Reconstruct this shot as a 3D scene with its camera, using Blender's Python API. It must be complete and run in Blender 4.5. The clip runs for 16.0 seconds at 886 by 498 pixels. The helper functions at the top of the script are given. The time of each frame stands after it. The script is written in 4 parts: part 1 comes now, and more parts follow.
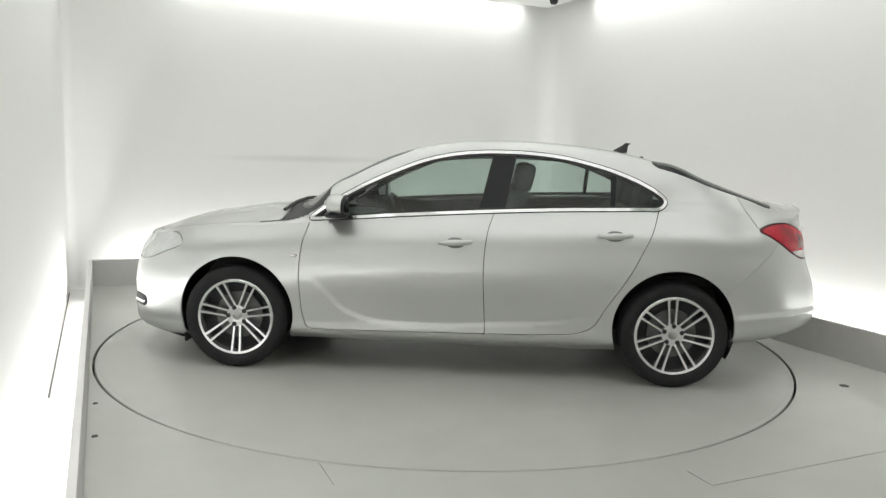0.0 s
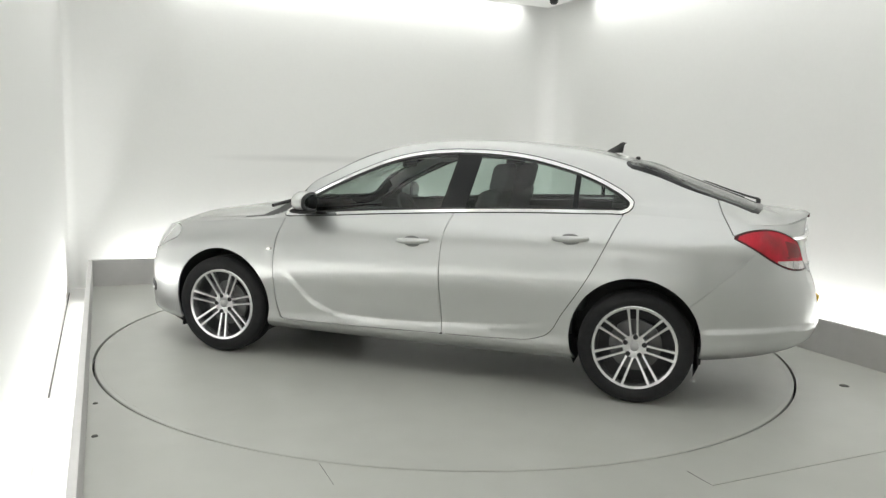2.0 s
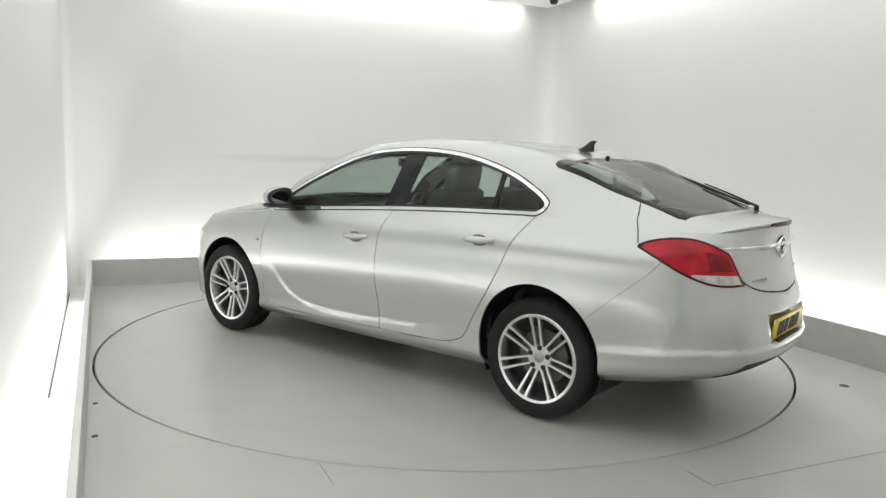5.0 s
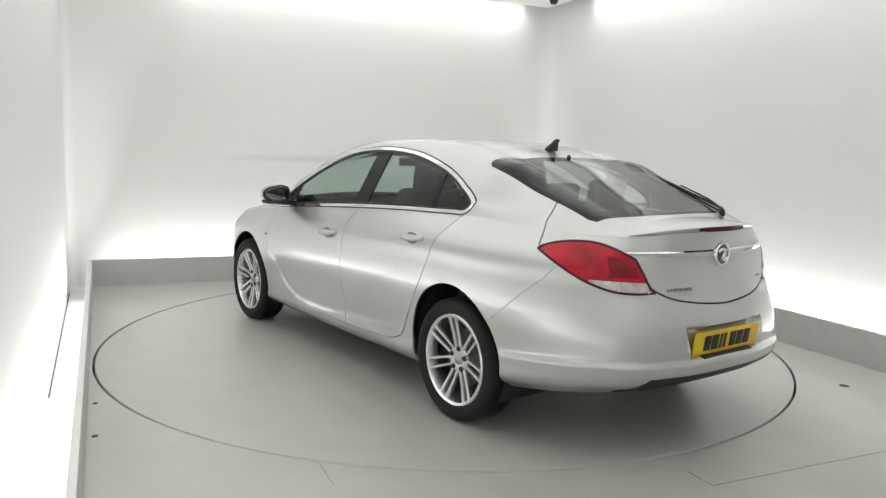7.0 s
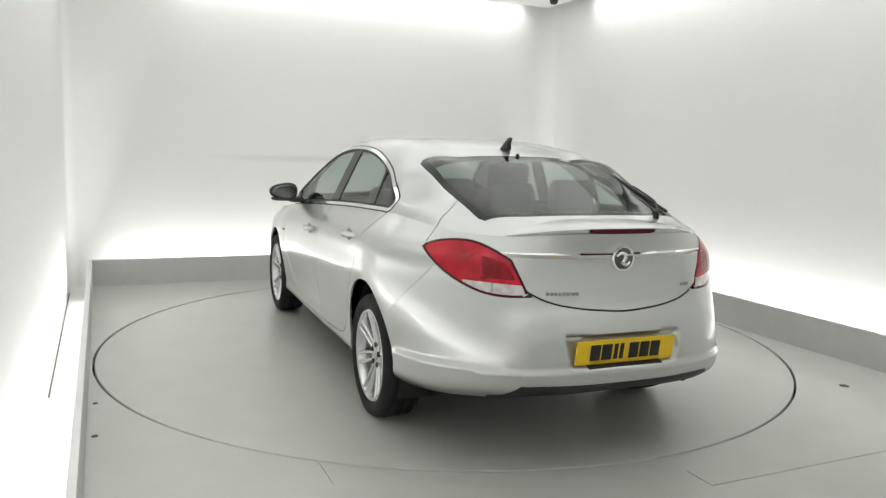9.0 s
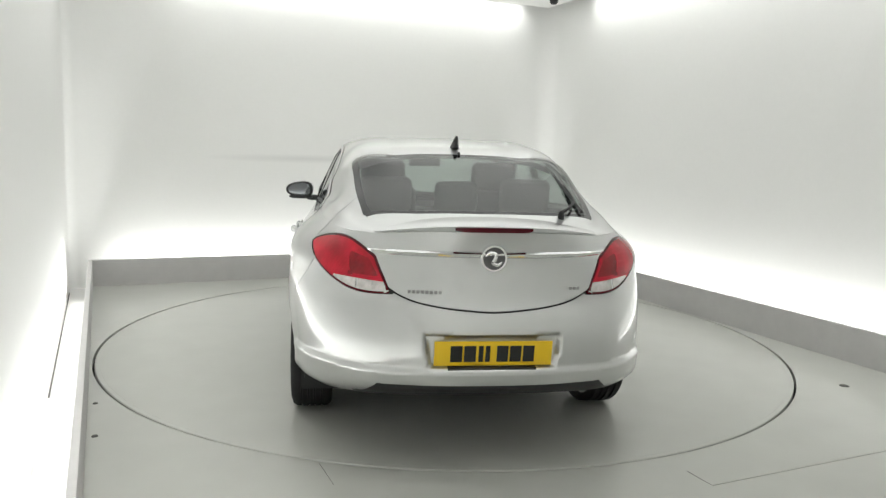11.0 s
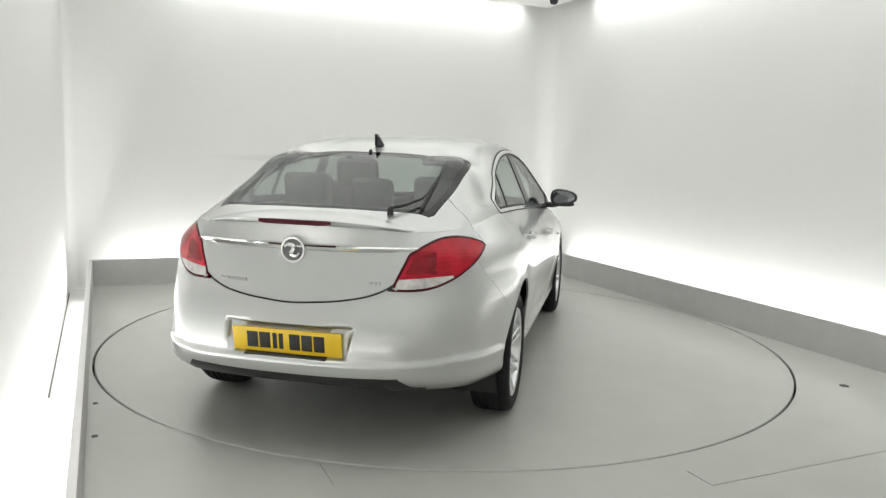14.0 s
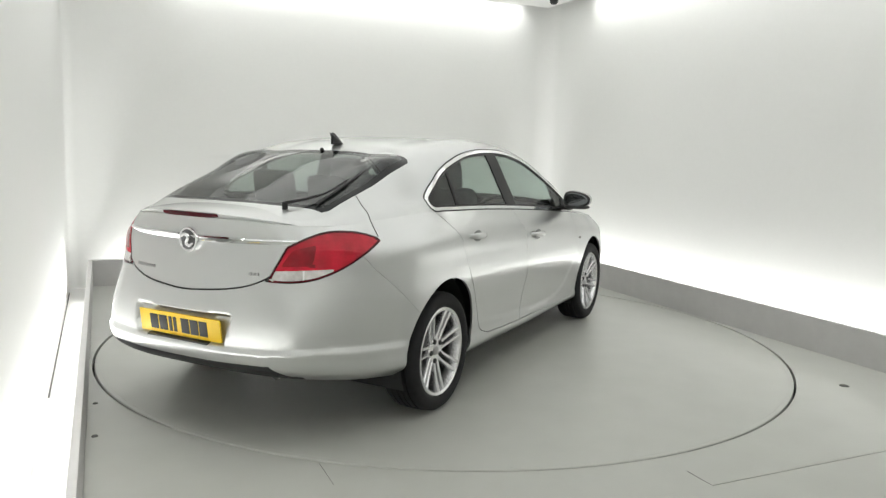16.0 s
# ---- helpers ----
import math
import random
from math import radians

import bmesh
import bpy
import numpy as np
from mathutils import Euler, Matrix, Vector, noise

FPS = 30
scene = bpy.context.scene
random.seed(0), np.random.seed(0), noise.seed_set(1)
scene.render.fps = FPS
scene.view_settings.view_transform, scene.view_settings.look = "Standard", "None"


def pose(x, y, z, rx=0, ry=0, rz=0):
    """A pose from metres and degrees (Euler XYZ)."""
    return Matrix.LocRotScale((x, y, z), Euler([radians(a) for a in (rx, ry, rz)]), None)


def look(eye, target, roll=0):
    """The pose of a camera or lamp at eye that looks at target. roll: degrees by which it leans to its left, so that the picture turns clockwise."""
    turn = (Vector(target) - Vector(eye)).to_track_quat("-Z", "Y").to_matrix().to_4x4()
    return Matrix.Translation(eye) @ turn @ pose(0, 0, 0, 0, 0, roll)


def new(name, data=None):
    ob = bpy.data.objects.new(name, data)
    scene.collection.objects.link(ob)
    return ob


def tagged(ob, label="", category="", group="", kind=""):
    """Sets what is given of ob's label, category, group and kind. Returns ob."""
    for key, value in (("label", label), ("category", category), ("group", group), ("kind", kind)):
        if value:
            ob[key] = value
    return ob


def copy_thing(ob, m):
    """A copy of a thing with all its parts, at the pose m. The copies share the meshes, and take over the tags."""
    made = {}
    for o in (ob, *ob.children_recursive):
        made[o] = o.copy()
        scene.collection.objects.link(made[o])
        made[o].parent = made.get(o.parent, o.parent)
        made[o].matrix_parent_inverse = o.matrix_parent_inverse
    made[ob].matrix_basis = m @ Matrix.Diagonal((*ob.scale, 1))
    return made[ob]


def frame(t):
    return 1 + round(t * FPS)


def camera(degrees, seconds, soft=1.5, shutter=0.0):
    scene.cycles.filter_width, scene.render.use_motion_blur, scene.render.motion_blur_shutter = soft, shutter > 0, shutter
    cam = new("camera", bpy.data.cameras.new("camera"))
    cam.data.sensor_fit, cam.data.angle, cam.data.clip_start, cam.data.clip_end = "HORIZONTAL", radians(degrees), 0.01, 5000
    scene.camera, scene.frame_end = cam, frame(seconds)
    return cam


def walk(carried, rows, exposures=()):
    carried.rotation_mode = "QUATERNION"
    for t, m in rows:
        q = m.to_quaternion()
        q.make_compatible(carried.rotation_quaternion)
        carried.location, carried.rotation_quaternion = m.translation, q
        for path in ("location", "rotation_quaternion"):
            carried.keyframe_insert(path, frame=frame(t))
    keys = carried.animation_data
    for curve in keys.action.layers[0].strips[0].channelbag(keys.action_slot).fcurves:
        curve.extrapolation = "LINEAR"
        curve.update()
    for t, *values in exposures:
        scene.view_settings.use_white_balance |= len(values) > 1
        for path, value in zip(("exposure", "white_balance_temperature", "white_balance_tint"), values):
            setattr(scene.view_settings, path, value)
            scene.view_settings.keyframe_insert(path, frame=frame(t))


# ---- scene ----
# camera: stands still beside the entrance, looking over the turntable
cam = camera(60.31, 16.0, soft=1.35)
EYE = Vector((0.0, -5.70, 1.439))
_yaw, _pitch = -0.0056, 0.1336
AIM = EYE + Vector((math.sin(_yaw) * math.cos(_pitch), math.cos(_yaw) * math.cos(_pitch), -math.sin(_pitch)))
walk(cam, [(0.0, look(EYE, AIM, 1.713)), (16.0, look(EYE, AIM, 1.713))])

# room frame: the booth stands turned by this angle to the camera
ROOM = 24.5
RM = pose(0, 0, 0, 0, 0, ROOM)
HALF_W, BACK, FRONT = 2.47, 2.80, -2.78      # platform edges
KERB = 0.255                                  # kerb height
GAP = 0.21                                    # light trough between kerb and wall
CEIL = 3.10
ENTRY = -6.6                                  # wall behind the camera
SPIN0, SPIN = 3.2405, 7.1097                  # car heading at 0 s, degrees a second
CAR_X, CAR_Y = -0.0992, 0.1571                # where the car stands on the turntable


# ---- world and lights ----
world = bpy.data.worlds.new("world")
scene.world = world
world.use_nodes = True
world.node_tree.nodes["Background"].inputs[0].default_value = (0.9, 0.95, 1.0, 1)
world.node_tree.nodes["Background"].inputs[1].default_value = 0.05
scene.view_settings.exposure = 0.0


def area_lamp(name, m, sx, sy, watts, spread=180, colour=(0.985, 1.0, 0.97)):
    d = bpy.data.lights.new(name, "AREA")
    d.shape, d.size, d.size_y, d.energy, d.color = "RECTANGLE", sx, sy, watts, colour
    d.spread = radians(spread)
    ob = new(name, d)
    ob.matrix_world = RM @ m
    return ob



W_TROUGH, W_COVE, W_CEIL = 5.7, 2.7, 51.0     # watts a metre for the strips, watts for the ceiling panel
# fluorescent strips in the trough behind each kerb, shining up the walls
_strips = (
    ("trough_light", (0, BACK + 0.09, 0.06), (0, BACK + 0.21, 0.40), 2 * HALF_W - 0.4, W_TROUGH),
    ("trough_light", (-HALF_W - 0.09, -2.0, 0.06), (-HALF_W - 0.21, -2.0, 0.40), 8.6, 1.35 * W_TROUGH),
    ("trough_light", (HALF_W + 0.09, -0.2, 0.06), (HALF_W + 0.21, -0.2, 0.40), 5.0, W_TROUGH),
    # strips above the edge of the hung ceiling, washing the walls from the top
    ("cove_light", (0.25, BACK + GAP - 0.13, CEIL + 0.10), (0.25, BACK + GAP, CEIL - 0.30), 4.0, W_COVE),
    ("cove_light", (-HALF_W - GAP + 0.13, -2.2, CEIL + 0.10), (-HALF_W - GAP, -2.2, CEIL - 0.30), 8.6, 1.15 * W_COVE),
    ("cove_light", (HALF_W + GAP - 0.13, -2.2, CEIL + 0.10), (HALF_W + GAP, -2.2, CEIL - 0.30), 8.6, W_COVE))
# unseen strip on the entrance wall, added to brighten the tailgate
_strips += (("cove_light", (0.0, ENTRY + 0.13, CEIL + 0.10), (0.0, ENTRY, CEIL - 0.30), 4.6, W_COVE),)
for nm, a, b, ln, w in _strips:
    area_lamp(nm, look(a, b), ln, 0.05, w * ln, 105 if nm == "cove_light" else 150)
# unseen diffuser panel over the turntable, added for the light from above
area_lamp("ceiling_fill_light", look((0, -1.2, CEIL - 0.03), (0, -1.2, 0)), 3.8, 6.4, W_CEIL)


# ---- materials ----
def material(name, colour, rough=0.5, metal=0.0, coat=0.0, bump=0.0, scale=20.0, vary=0.0, big=1.5, spec=0.5, transmission=0.0, emit=0.0, rough_vary=0.0, ribs=0.0, coat_rough=0.06):
    m = bpy.data.materials.new(name)
    m.use_nodes = True
    nt = m.node_tree
    b = nt.nodes["Principled BSDF"]
    b.inputs["Base Color"].default_value = (*colour, 1)
    b.inputs["Roughness"].default_value = rough
    b.inputs["Metallic"].default_value = metal
    b.inputs["Coat Weight"].default_value = coat
    b.inputs["Coat Roughness"].default_value = coat_rough
    b.inputs["Specular IOR Level"].default_value = spec
    b.inputs["Transmission Weight"].default_value = transmission
    if emit:
        b.inputs["Emission Color"].default_value = (*colour, 1)
        b.inputs["Emission Strength"].default_value = emit
    co = nt.nodes.new("ShaderNodeTexCoord")
    if vary or rough_vary:
        n1, n2 = nt.nodes.new("ShaderNodeTexNoise"), nt.nodes.new("ShaderNodeTexNoise")
        n1.inputs["Scale"].default_value, n2.inputs["Scale"].default_value = big, scale
        n1.inputs["Detail"].default_value, n2.inputs["Detail"].default_value = 4, 6
        add = nt.nodes.new("ShaderNodeMath")
        add.operation = "ADD"
        for n in (n1, n2):
            nt.links.new(co.outputs["Object"], n.inputs["Vector"])
        nt.links.new(n1.outputs["Fac"], add.inputs[0])
        nt.links.new(n2.outputs["Fac"], add.inputs[1])
        if vary:
            rg = nt.nodes.new("ShaderNodeMapRange")
            rg.inputs["From Min"].default_value, rg.inputs["From Max"].default_value = 0.6, 1.4
            rg.inputs["To Min"].default_value, rg.inputs["To Max"].default_value = 1 - vary, 1 + vary
            hv = nt.nodes.new("ShaderNodeHueSaturation")
            hv.inputs["Color"].default_value = (*colour, 1)
            nt.links.new(add.outputs[0], rg.inputs["Value"])
            nt.links.new(rg.outputs[0], hv.inputs["Value"])
            nt.links.new(hv.outputs[0], b.inputs["Base Color"])
        if rough_vary:
            rr = nt.nodes.new("ShaderNodeMapRange")
            rr.inputs["From Min"].default_value, rr.inputs["From Max"].default_value = 0.6, 1.4
            rr.inputs["To Min"].default_value, rr.inputs["To Max"].default_value = rough - rough_vary, rough + rough_vary
            nt.links.new(add.outputs[0], rr.inputs["Value"])
            nt.links.new(rr.outputs[0], b.inputs["Roughness"])
    if bump:
        n3, bp = nt.nodes.new("ShaderNodeTexNoise"), nt.nodes.new("ShaderNodeBump")
        n3.inputs["Scale"].default_value, n3.inputs["Detail"].default_value = scale * 2, 5
        bp.inputs["Strength"].default_value, bp.inputs["Distance"].default_value = bump, 0.004
        nt.links.new(co.outputs["Object"], n3.inputs["Vector"])
        nt.links.new(n3.outputs["Fac"], bp.inputs["Height"])
        nt.links.new(bp.outputs[0], b.inputs["Normal"])
    if ribs:
        # moulded flutes, standing upright in the lens
        wv, bp = nt.nodes.new("ShaderNodeTexWave"), nt.nodes.new("ShaderNodeBump")
        wv.bands_direction = "DIAGONAL"
        wv.inputs["Scale"].default_value, wv.inputs["Distortion"].default_value = ribs * 0.25, 0.6
        bp.inputs["Strength"].default_value, bp.inputs["Distance"].default_value = 0.10, 0.004
        nt.links.new(co.outputs["Object"], wv.inputs["Vector"])
        nt.links.new(wv.outputs["Fac"], bp.inputs["Height"])
        nt.links.new(bp.outputs[0], b.inputs["Normal"])
    return m


def glass(name, tint, rough=0.0):
    """A thin tinted pane: mostly see-through, with a mirror gloss that grows at grazing angles."""
    m = bpy.data.materials.new(name)
    m.use_nodes = True
    nt = m.node_tree
    nt.nodes.remove(nt.nodes["Principled BSDF"])
    out = nt.nodes["Material Output"]
    tr, gl, mx, fr = (nt.nodes.new(k) for k in ("ShaderNodeBsdfTransparent", "ShaderNodeBsdfGlossy", "ShaderNodeMixShader", "ShaderNodeLayerWeight"))
    tr.inputs["Color"].default_value = (*tint, 1)
    gl.inputs["Roughness"].default_value = rough
    fr.inputs["Blend"].default_value = 0.5
    pw, ma = nt.nodes.new("ShaderNodeMath"), nt.nodes.new("ShaderNodeMath")
    pw.operation, ma.operation = "POWER", "MULTIPLY_ADD"
    pw.inputs[1].default_value, ma.inputs[1].default_value, ma.inputs[2].default_value = 4.0, 0.9, 0.05
    nt.links.new(fr.outputs["Facing"], pw.inputs[0])
    nt.links.new(pw.outputs[0], ma.inputs[0])
    nt.links.new(ma.outputs[0], mx.inputs[0])
    nt.links.new(tr.outputs[0], mx.inputs[1])
    nt.links.new(gl.outputs[0], mx.inputs[2])
    nt.links.new(mx.outputs[0], out.inputs["Surface"])
    return m


M_WALL = material("white_wall_paint", (0.80, 0.80, 0.785), 0.6, vary=0.012, scale=30, big=0.4, bump=0.02)


def with_streak(m, centre, radii, depth):
    """A long soft darker streak on a painted wall, around a centre in the wall's own space."""
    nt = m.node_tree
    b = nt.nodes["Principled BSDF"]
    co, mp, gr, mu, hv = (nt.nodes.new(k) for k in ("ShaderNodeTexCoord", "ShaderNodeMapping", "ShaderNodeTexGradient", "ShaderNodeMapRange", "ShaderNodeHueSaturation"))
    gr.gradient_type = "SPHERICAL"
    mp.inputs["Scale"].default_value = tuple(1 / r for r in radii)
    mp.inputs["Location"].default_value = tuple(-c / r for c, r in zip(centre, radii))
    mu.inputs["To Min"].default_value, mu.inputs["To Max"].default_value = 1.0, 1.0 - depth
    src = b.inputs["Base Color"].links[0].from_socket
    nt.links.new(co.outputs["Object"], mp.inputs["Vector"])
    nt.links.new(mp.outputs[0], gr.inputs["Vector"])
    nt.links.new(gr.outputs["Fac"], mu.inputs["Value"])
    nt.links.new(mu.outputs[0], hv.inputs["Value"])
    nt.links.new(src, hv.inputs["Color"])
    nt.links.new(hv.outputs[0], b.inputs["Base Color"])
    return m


M_WALL_MARKED = with_streak(material("marked_white_wall_paint", (0.80, 0.80, 0.785), 0.6, vary=0.012, scale=30, big=0.4, bump=0.02), (-0.30, 3.01, 1.262), (1.15, 1.0, 0.05), 0.16)
M_CEIL = material("white_ceiling_paint", (0.82, 0.82, 0.81), 0.7, vary=0.01, scale=20, big=0.5)
M_FLOOR = material("grey_floor_paint", (0.49, 0.495, 0.462), 0.31, vary=0.05, scale=4, big=0.5)
M_KERB = material("grey_kerb_paint", (0.55, 0.54, 0.535), 0.5, vary=0.05, scale=12, big=1.2)
M_DARK = material("dark_gap", (0.02, 0.02, 0.02), 0.9)
M_STAIN = material("floor_scuff", (0.13, 0.13, 0.12), 0.8)
M_DIFF = material("ceiling_diffuser", (0.85, 0.85, 0.84), 0.8)
M_SILVER = material("silver_metallic_paint", (0.59, 0.598, 0.595), 0.34, metal=0.88, coat=0.9, vary=0.015, scale=600, big=3.0, coat_rough=0.05)
M_TYRE = material("tyre_rubber", (0.020, 0.020, 0.021), 0.75, spec=0.25, vary=0.2, scale=30, big=4, bump=0.05)
M_ALLOY = material("polished_alloy", (0.72, 0.72, 0.73), 0.24, metal=0.95, vary=0.03, scale=60, big=6)
M_DISC = material("brake_disc_steel", (0.16, 0.16, 0.16), 0.45, metal=0.8, vary=0.1, scale=40)
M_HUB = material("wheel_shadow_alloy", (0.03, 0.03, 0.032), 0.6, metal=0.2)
M_CHROME = material("chrome", (0.86, 0.86, 0.87), 0.09, metal=1.0)
M_BLACK = material("black_plastic", (0.018, 0.018, 0.019), 0.5, vary=0.1, scale=80, bump=0.03)
M_GLOSS = material("gloss_black_pillar", (0.010, 0.011, 0.012), 0.16, spec=0.3)
# strong patchy tone in the red imitates reflections within the lens
M_RED = material("red_tail_lens", (0.50, 0.006, 0.024), 0.14, vary=0.40, scale=14, big=6, spec=0.45, ribs=90)
M_REDDARK = material("dark_red_lens", (0.075, 0.003, 0.008), 0.15, spec=0.35)
M_REDMID = material("deep_red_lens", (0.25, 0.003, 0.012), 0.12, vary=0.40, scale=20, big=9, spec=0.45, ribs=60)
M_CLEAR = material("clear_lamp_lens", (0.70, 0.66, 0.65), 0.16, coat=1.0, metal=0.6, vary=0.3, scale=34, big=12, ribs=70)
M_HEAD = material("headlamp_lens", (0.66, 0.67, 0.67), 0.1, metal=0.4, coat=1.0, vary=0.12, scale=24, big=8)
M_YELLOW = material("yellow_plate", (0.85, 0.56, 0.02), 0.35, vary=0.02)
M_INK = material("plate_black", (0.015, 0.015, 0.015), 0.5)
M_SEAT = material("dark_grey_seat_cloth", (0.085, 0.088, 0.09), 0.85, vary=0.12, scale=40, big=4)
M_TRIM = material("dark_interior_trim", (0.03, 0.031, 0.033), 0.7, vary=0.1, scale=50)
M_GLASS = glass("tinted_glass", (0.66, 0.74, 0.70))
M_REAR_GLASS = glass("rear_tinted_glass", (0.44, 0.50, 0.47))
M_DULL = material("dull_chrome", (0.42, 0.42, 0.42), 0.3, metal=0.9)
M_MIRROR = material("mirror_glass", (0.20, 0.21, 0.22), 0.03, metal=1.0)


# ---- mesh helpers ----
def link(name, bm, mat, parent=None, label="", smooth=0.0, m=None):
    """Links a bmesh as one object; smooth: degrees under which edges shade smooth."""
    me = bpy.data.meshes.new(name)
    bmesh.ops.recalc_face_normals(bm, faces=bm.faces)
    if smooth:
        for f in bm.faces:
            f.smooth = True
        lim = radians(smooth)
        for e in bm.edges:
            if len(e.link_faces) == 2 and e.calc_face_angle(0) > lim:
                e.smooth = False
    bm.to_mesh(me)
    bm.free()
    me.materials.append(mat)
    ob = new(name, me)
    if parent is not None:
        ob.parent = parent
    if m is not None:
        ob.matrix_basis = m
    if label:
        ob["label"] = label
    return ob


def part(name, bm, mat, parent, label="", smooth=40.0, m=None):
    return link(name, bm, mat, parent, label, smooth, m)


def box(bm, x0, x1, y0, y1, z0, z1, bevel=0.0):
    b2 = bmesh.new()
    bmesh.ops.create_cube(b2, size=1.0)
    for v in b2.verts:
        v.co = Vector(((x0 + x1) / 2 + v.co.x * (x1 - x0), (y0 + y1) / 2 + v.co.y * (y1 - y0), (z0 + z1) / 2 + v.co.z * (z1 - z0)))
    if bevel:
        bmesh.ops.bevel(b2, geom=list(b2.edges), offset=bevel, segments=2, affect="EDGES", profile=0.6)
    return join(bm, b2)


def join(bm, b2, m=None):
    me = bpy.data.meshes.new("tmp")
    if m is not None:
        b2.transform(m)
    b2.to_mesh(me)
    b2.free()
    bm.from_mesh(me)
    bpy.data.meshes.remove(me)
    return bm


def lathe(profile, n=48, axis="y"):
    """Turns a profile of (radius, offset along the axis) about that axis."""
    bm = bmesh.new()
    rings = []
    for r, o in profile:
        ring = []
        for i in range(n):
            a = 2 * math.pi * i / n
            c, s = r * math.cos(a), r * math.sin(a)
            ring.append(bm.verts.new((c, o, s) if axis == "y" else (c, s, o)))
        rings.append(ring)
    for a, b in zip(rings, rings[1:]):
        for i in range(n):
            bm.faces.new((a[i], a[(i + 1) % n], b[(i + 1) % n], b[i]))
    return bm


def tube(points, radius, n=8, closed=False):
    """A round bar along a line of points; radius may be a list."""
    bm = bmesh.new()
    pts = [Vector(p) for p in points]
    rings = []
    for i, p in enumerate(pts):
        a = pts[max(i - 1, 0)] if not closed else pts[i - 1]
        b = pts[min(i + 1, len(pts) - 1)] if not closed else pts[(i + 1) % len(pts)]
        q = (b - a).to_track_quat("Z", "Y")
        r = radius[i] if isinstance(radius, (list, tuple)) else radius
        rings.append([bm.verts.new(p + q @ Vector((r * math.cos(2 * math.pi * k / n), r * math.sin(2 * math.pi * k / n), 0))) for k in range(n)])
    pairs = list(zip(rings, rings[1:])) + ([(rings[-1], rings[0])] if closed else [])
    for a, b in pairs:
        for k in range(n):
            bm.faces.new((a[k], a[(k + 1) % n], b[(k + 1) % n], b[k]))
    if not closed:
        bm.faces.new(rings[0])
        bm.faces.new(rings[-1][::-1])
    return bm


def prism(outline, depth, bevel=0.0):
    """A flat outline in x and z, given thickness along y from 0 to depth."""
    bm = bmesh.new()
    a = [bm.verts.new((x, 0, z)) for x, z in outline]
    b = [bm.verts.new((x, depth, z)) for x, z in outline]
    bm.faces.new(a)
    bm.faces.new(b[::-1])
    n = len(a)
    for i in range(n):
        bm.faces.new((a[i], b[i], b[(i + 1) % n], a[(i + 1) % n]))
    if bevel:
        bmesh.ops.bevel(bm, geom=[e for e in bm.edges], offset=bevel, segments=2, affect="EDGES", profile=0.6)
    return bm


# ---- the booth ----
def structure(name, bm, mat, label, category, m=RM):
    ob = link(name, bm, mat, m=m)
    return tagged(ob, label, category, kind="structure")


X0, X1, Y1 = -HALF_W - GAP, HALF_W + GAP, BACK + GAP
bm = bmesh.new()
structure("wall_north", box(bm, X0 - 0.15, X1 + 0.15, Y1, Y1 + 0.15, -0.3, CEIL + 0.4), M_WALL_MARKED, "white painted studio back wall with faint darker streak", "wall")
structure("wall_west", box(bmesh.new(), X0 - 0.15, X0, ENTRY, Y1, -0.3, CEIL + 0.4), M_WALL, "smooth white painted studio side wall above light trough", "wall")
structure("wall_east", box(bmesh.new(), X1, X1 + 0.15, ENTRY, Y1, -0.3, CEIL + 0.4), M_WALL, "smooth white painted studio side wall above light trough", "wall")
structure("wall_south", box(bmesh.new(), X0 - 0.15, X1 + 0.15, ENTRY - 0.15, ENTRY, -0.3, CEIL + 0.4), M_WALL, "plain white painted wall at the entrance", "wall")
structure("roof_slab", box(bmesh.new(), X0 - 0.15, X1 + 0.15, ENTRY - 0.15, Y1 + 0.15, CEIL + 0.4, CEIL + 0.55), M_CEIL, "white slab above the hung ceiling", "ceiling")
bm = box(bmesh.new(), X0 + 0.17, X1 - 0.17, ENTRY + 0.17, Y1 - 0.17, CEIL, CEIL + 0.04)
structure("ceiling", bm, M_CEIL, "white hung ceiling with lit gap at walls", "ceiling")
structure("trough_base", box(bmesh.new(), X0, X1, ENTRY, Y1, -0.30, -0.05), M_WALL, "white base under platform and light troughs", "ground")

R_DISC, R_HOLE = 2.440, 2.455


def platform():
    """The floor around the turntable: a plate with a round hole, outer edge at the kerbs."""
    bm = bmesh.new()
    n = 192
    xa, xb, ya, yb = -HALF_W, HALF_W, FRONT + 0.003, BACK
    inner, outer = [], []
    for i in range(n):
        a = 2 * math.pi * (i + 0.5) / n
        c, s = math.cos(a), math.sin(a)
        k = min((xb if c > 0 else xa) / c if abs(c) > 1e-6 else 9e9, (yb if s > 0 else ya) / s if abs(s) > 1e-6 else 9e9)
        inner.append((R_HOLE * c, R_HOLE * s))
        outer.append([c * k, s * k])
    for cx, cy in ((xa, ya), (xb, ya), (xa, yb), (xb, yb)):
        j = min(range(n), key=lambda q: (outer[q][0] - cx) ** 2 + (outer[q][1] - cy) ** 2)
        outer[j] = [cx, cy]
    vi = [bm.verts.new((x, y, 0)) for x, y in inner]
    vo = [bm.verts.new((x, y, 0)) for x, y in outer]
    wi = [bm.verts.new((x, y, -0.04)) for x, y in inner]
    wo = [bm.verts.new((x, y, -0.04)) for x, y in outer]
    for i in range(n):
        j = (i + 1) % n
        bm.faces.new((vi[i], vi[j], vo[j], vo[i]))
        bm.faces.new((wi[i], wi[j], vi[j], vi[i]))
        bm.faces.new((wo[i], vo[i], vo[j], wo[j]))
    return bm


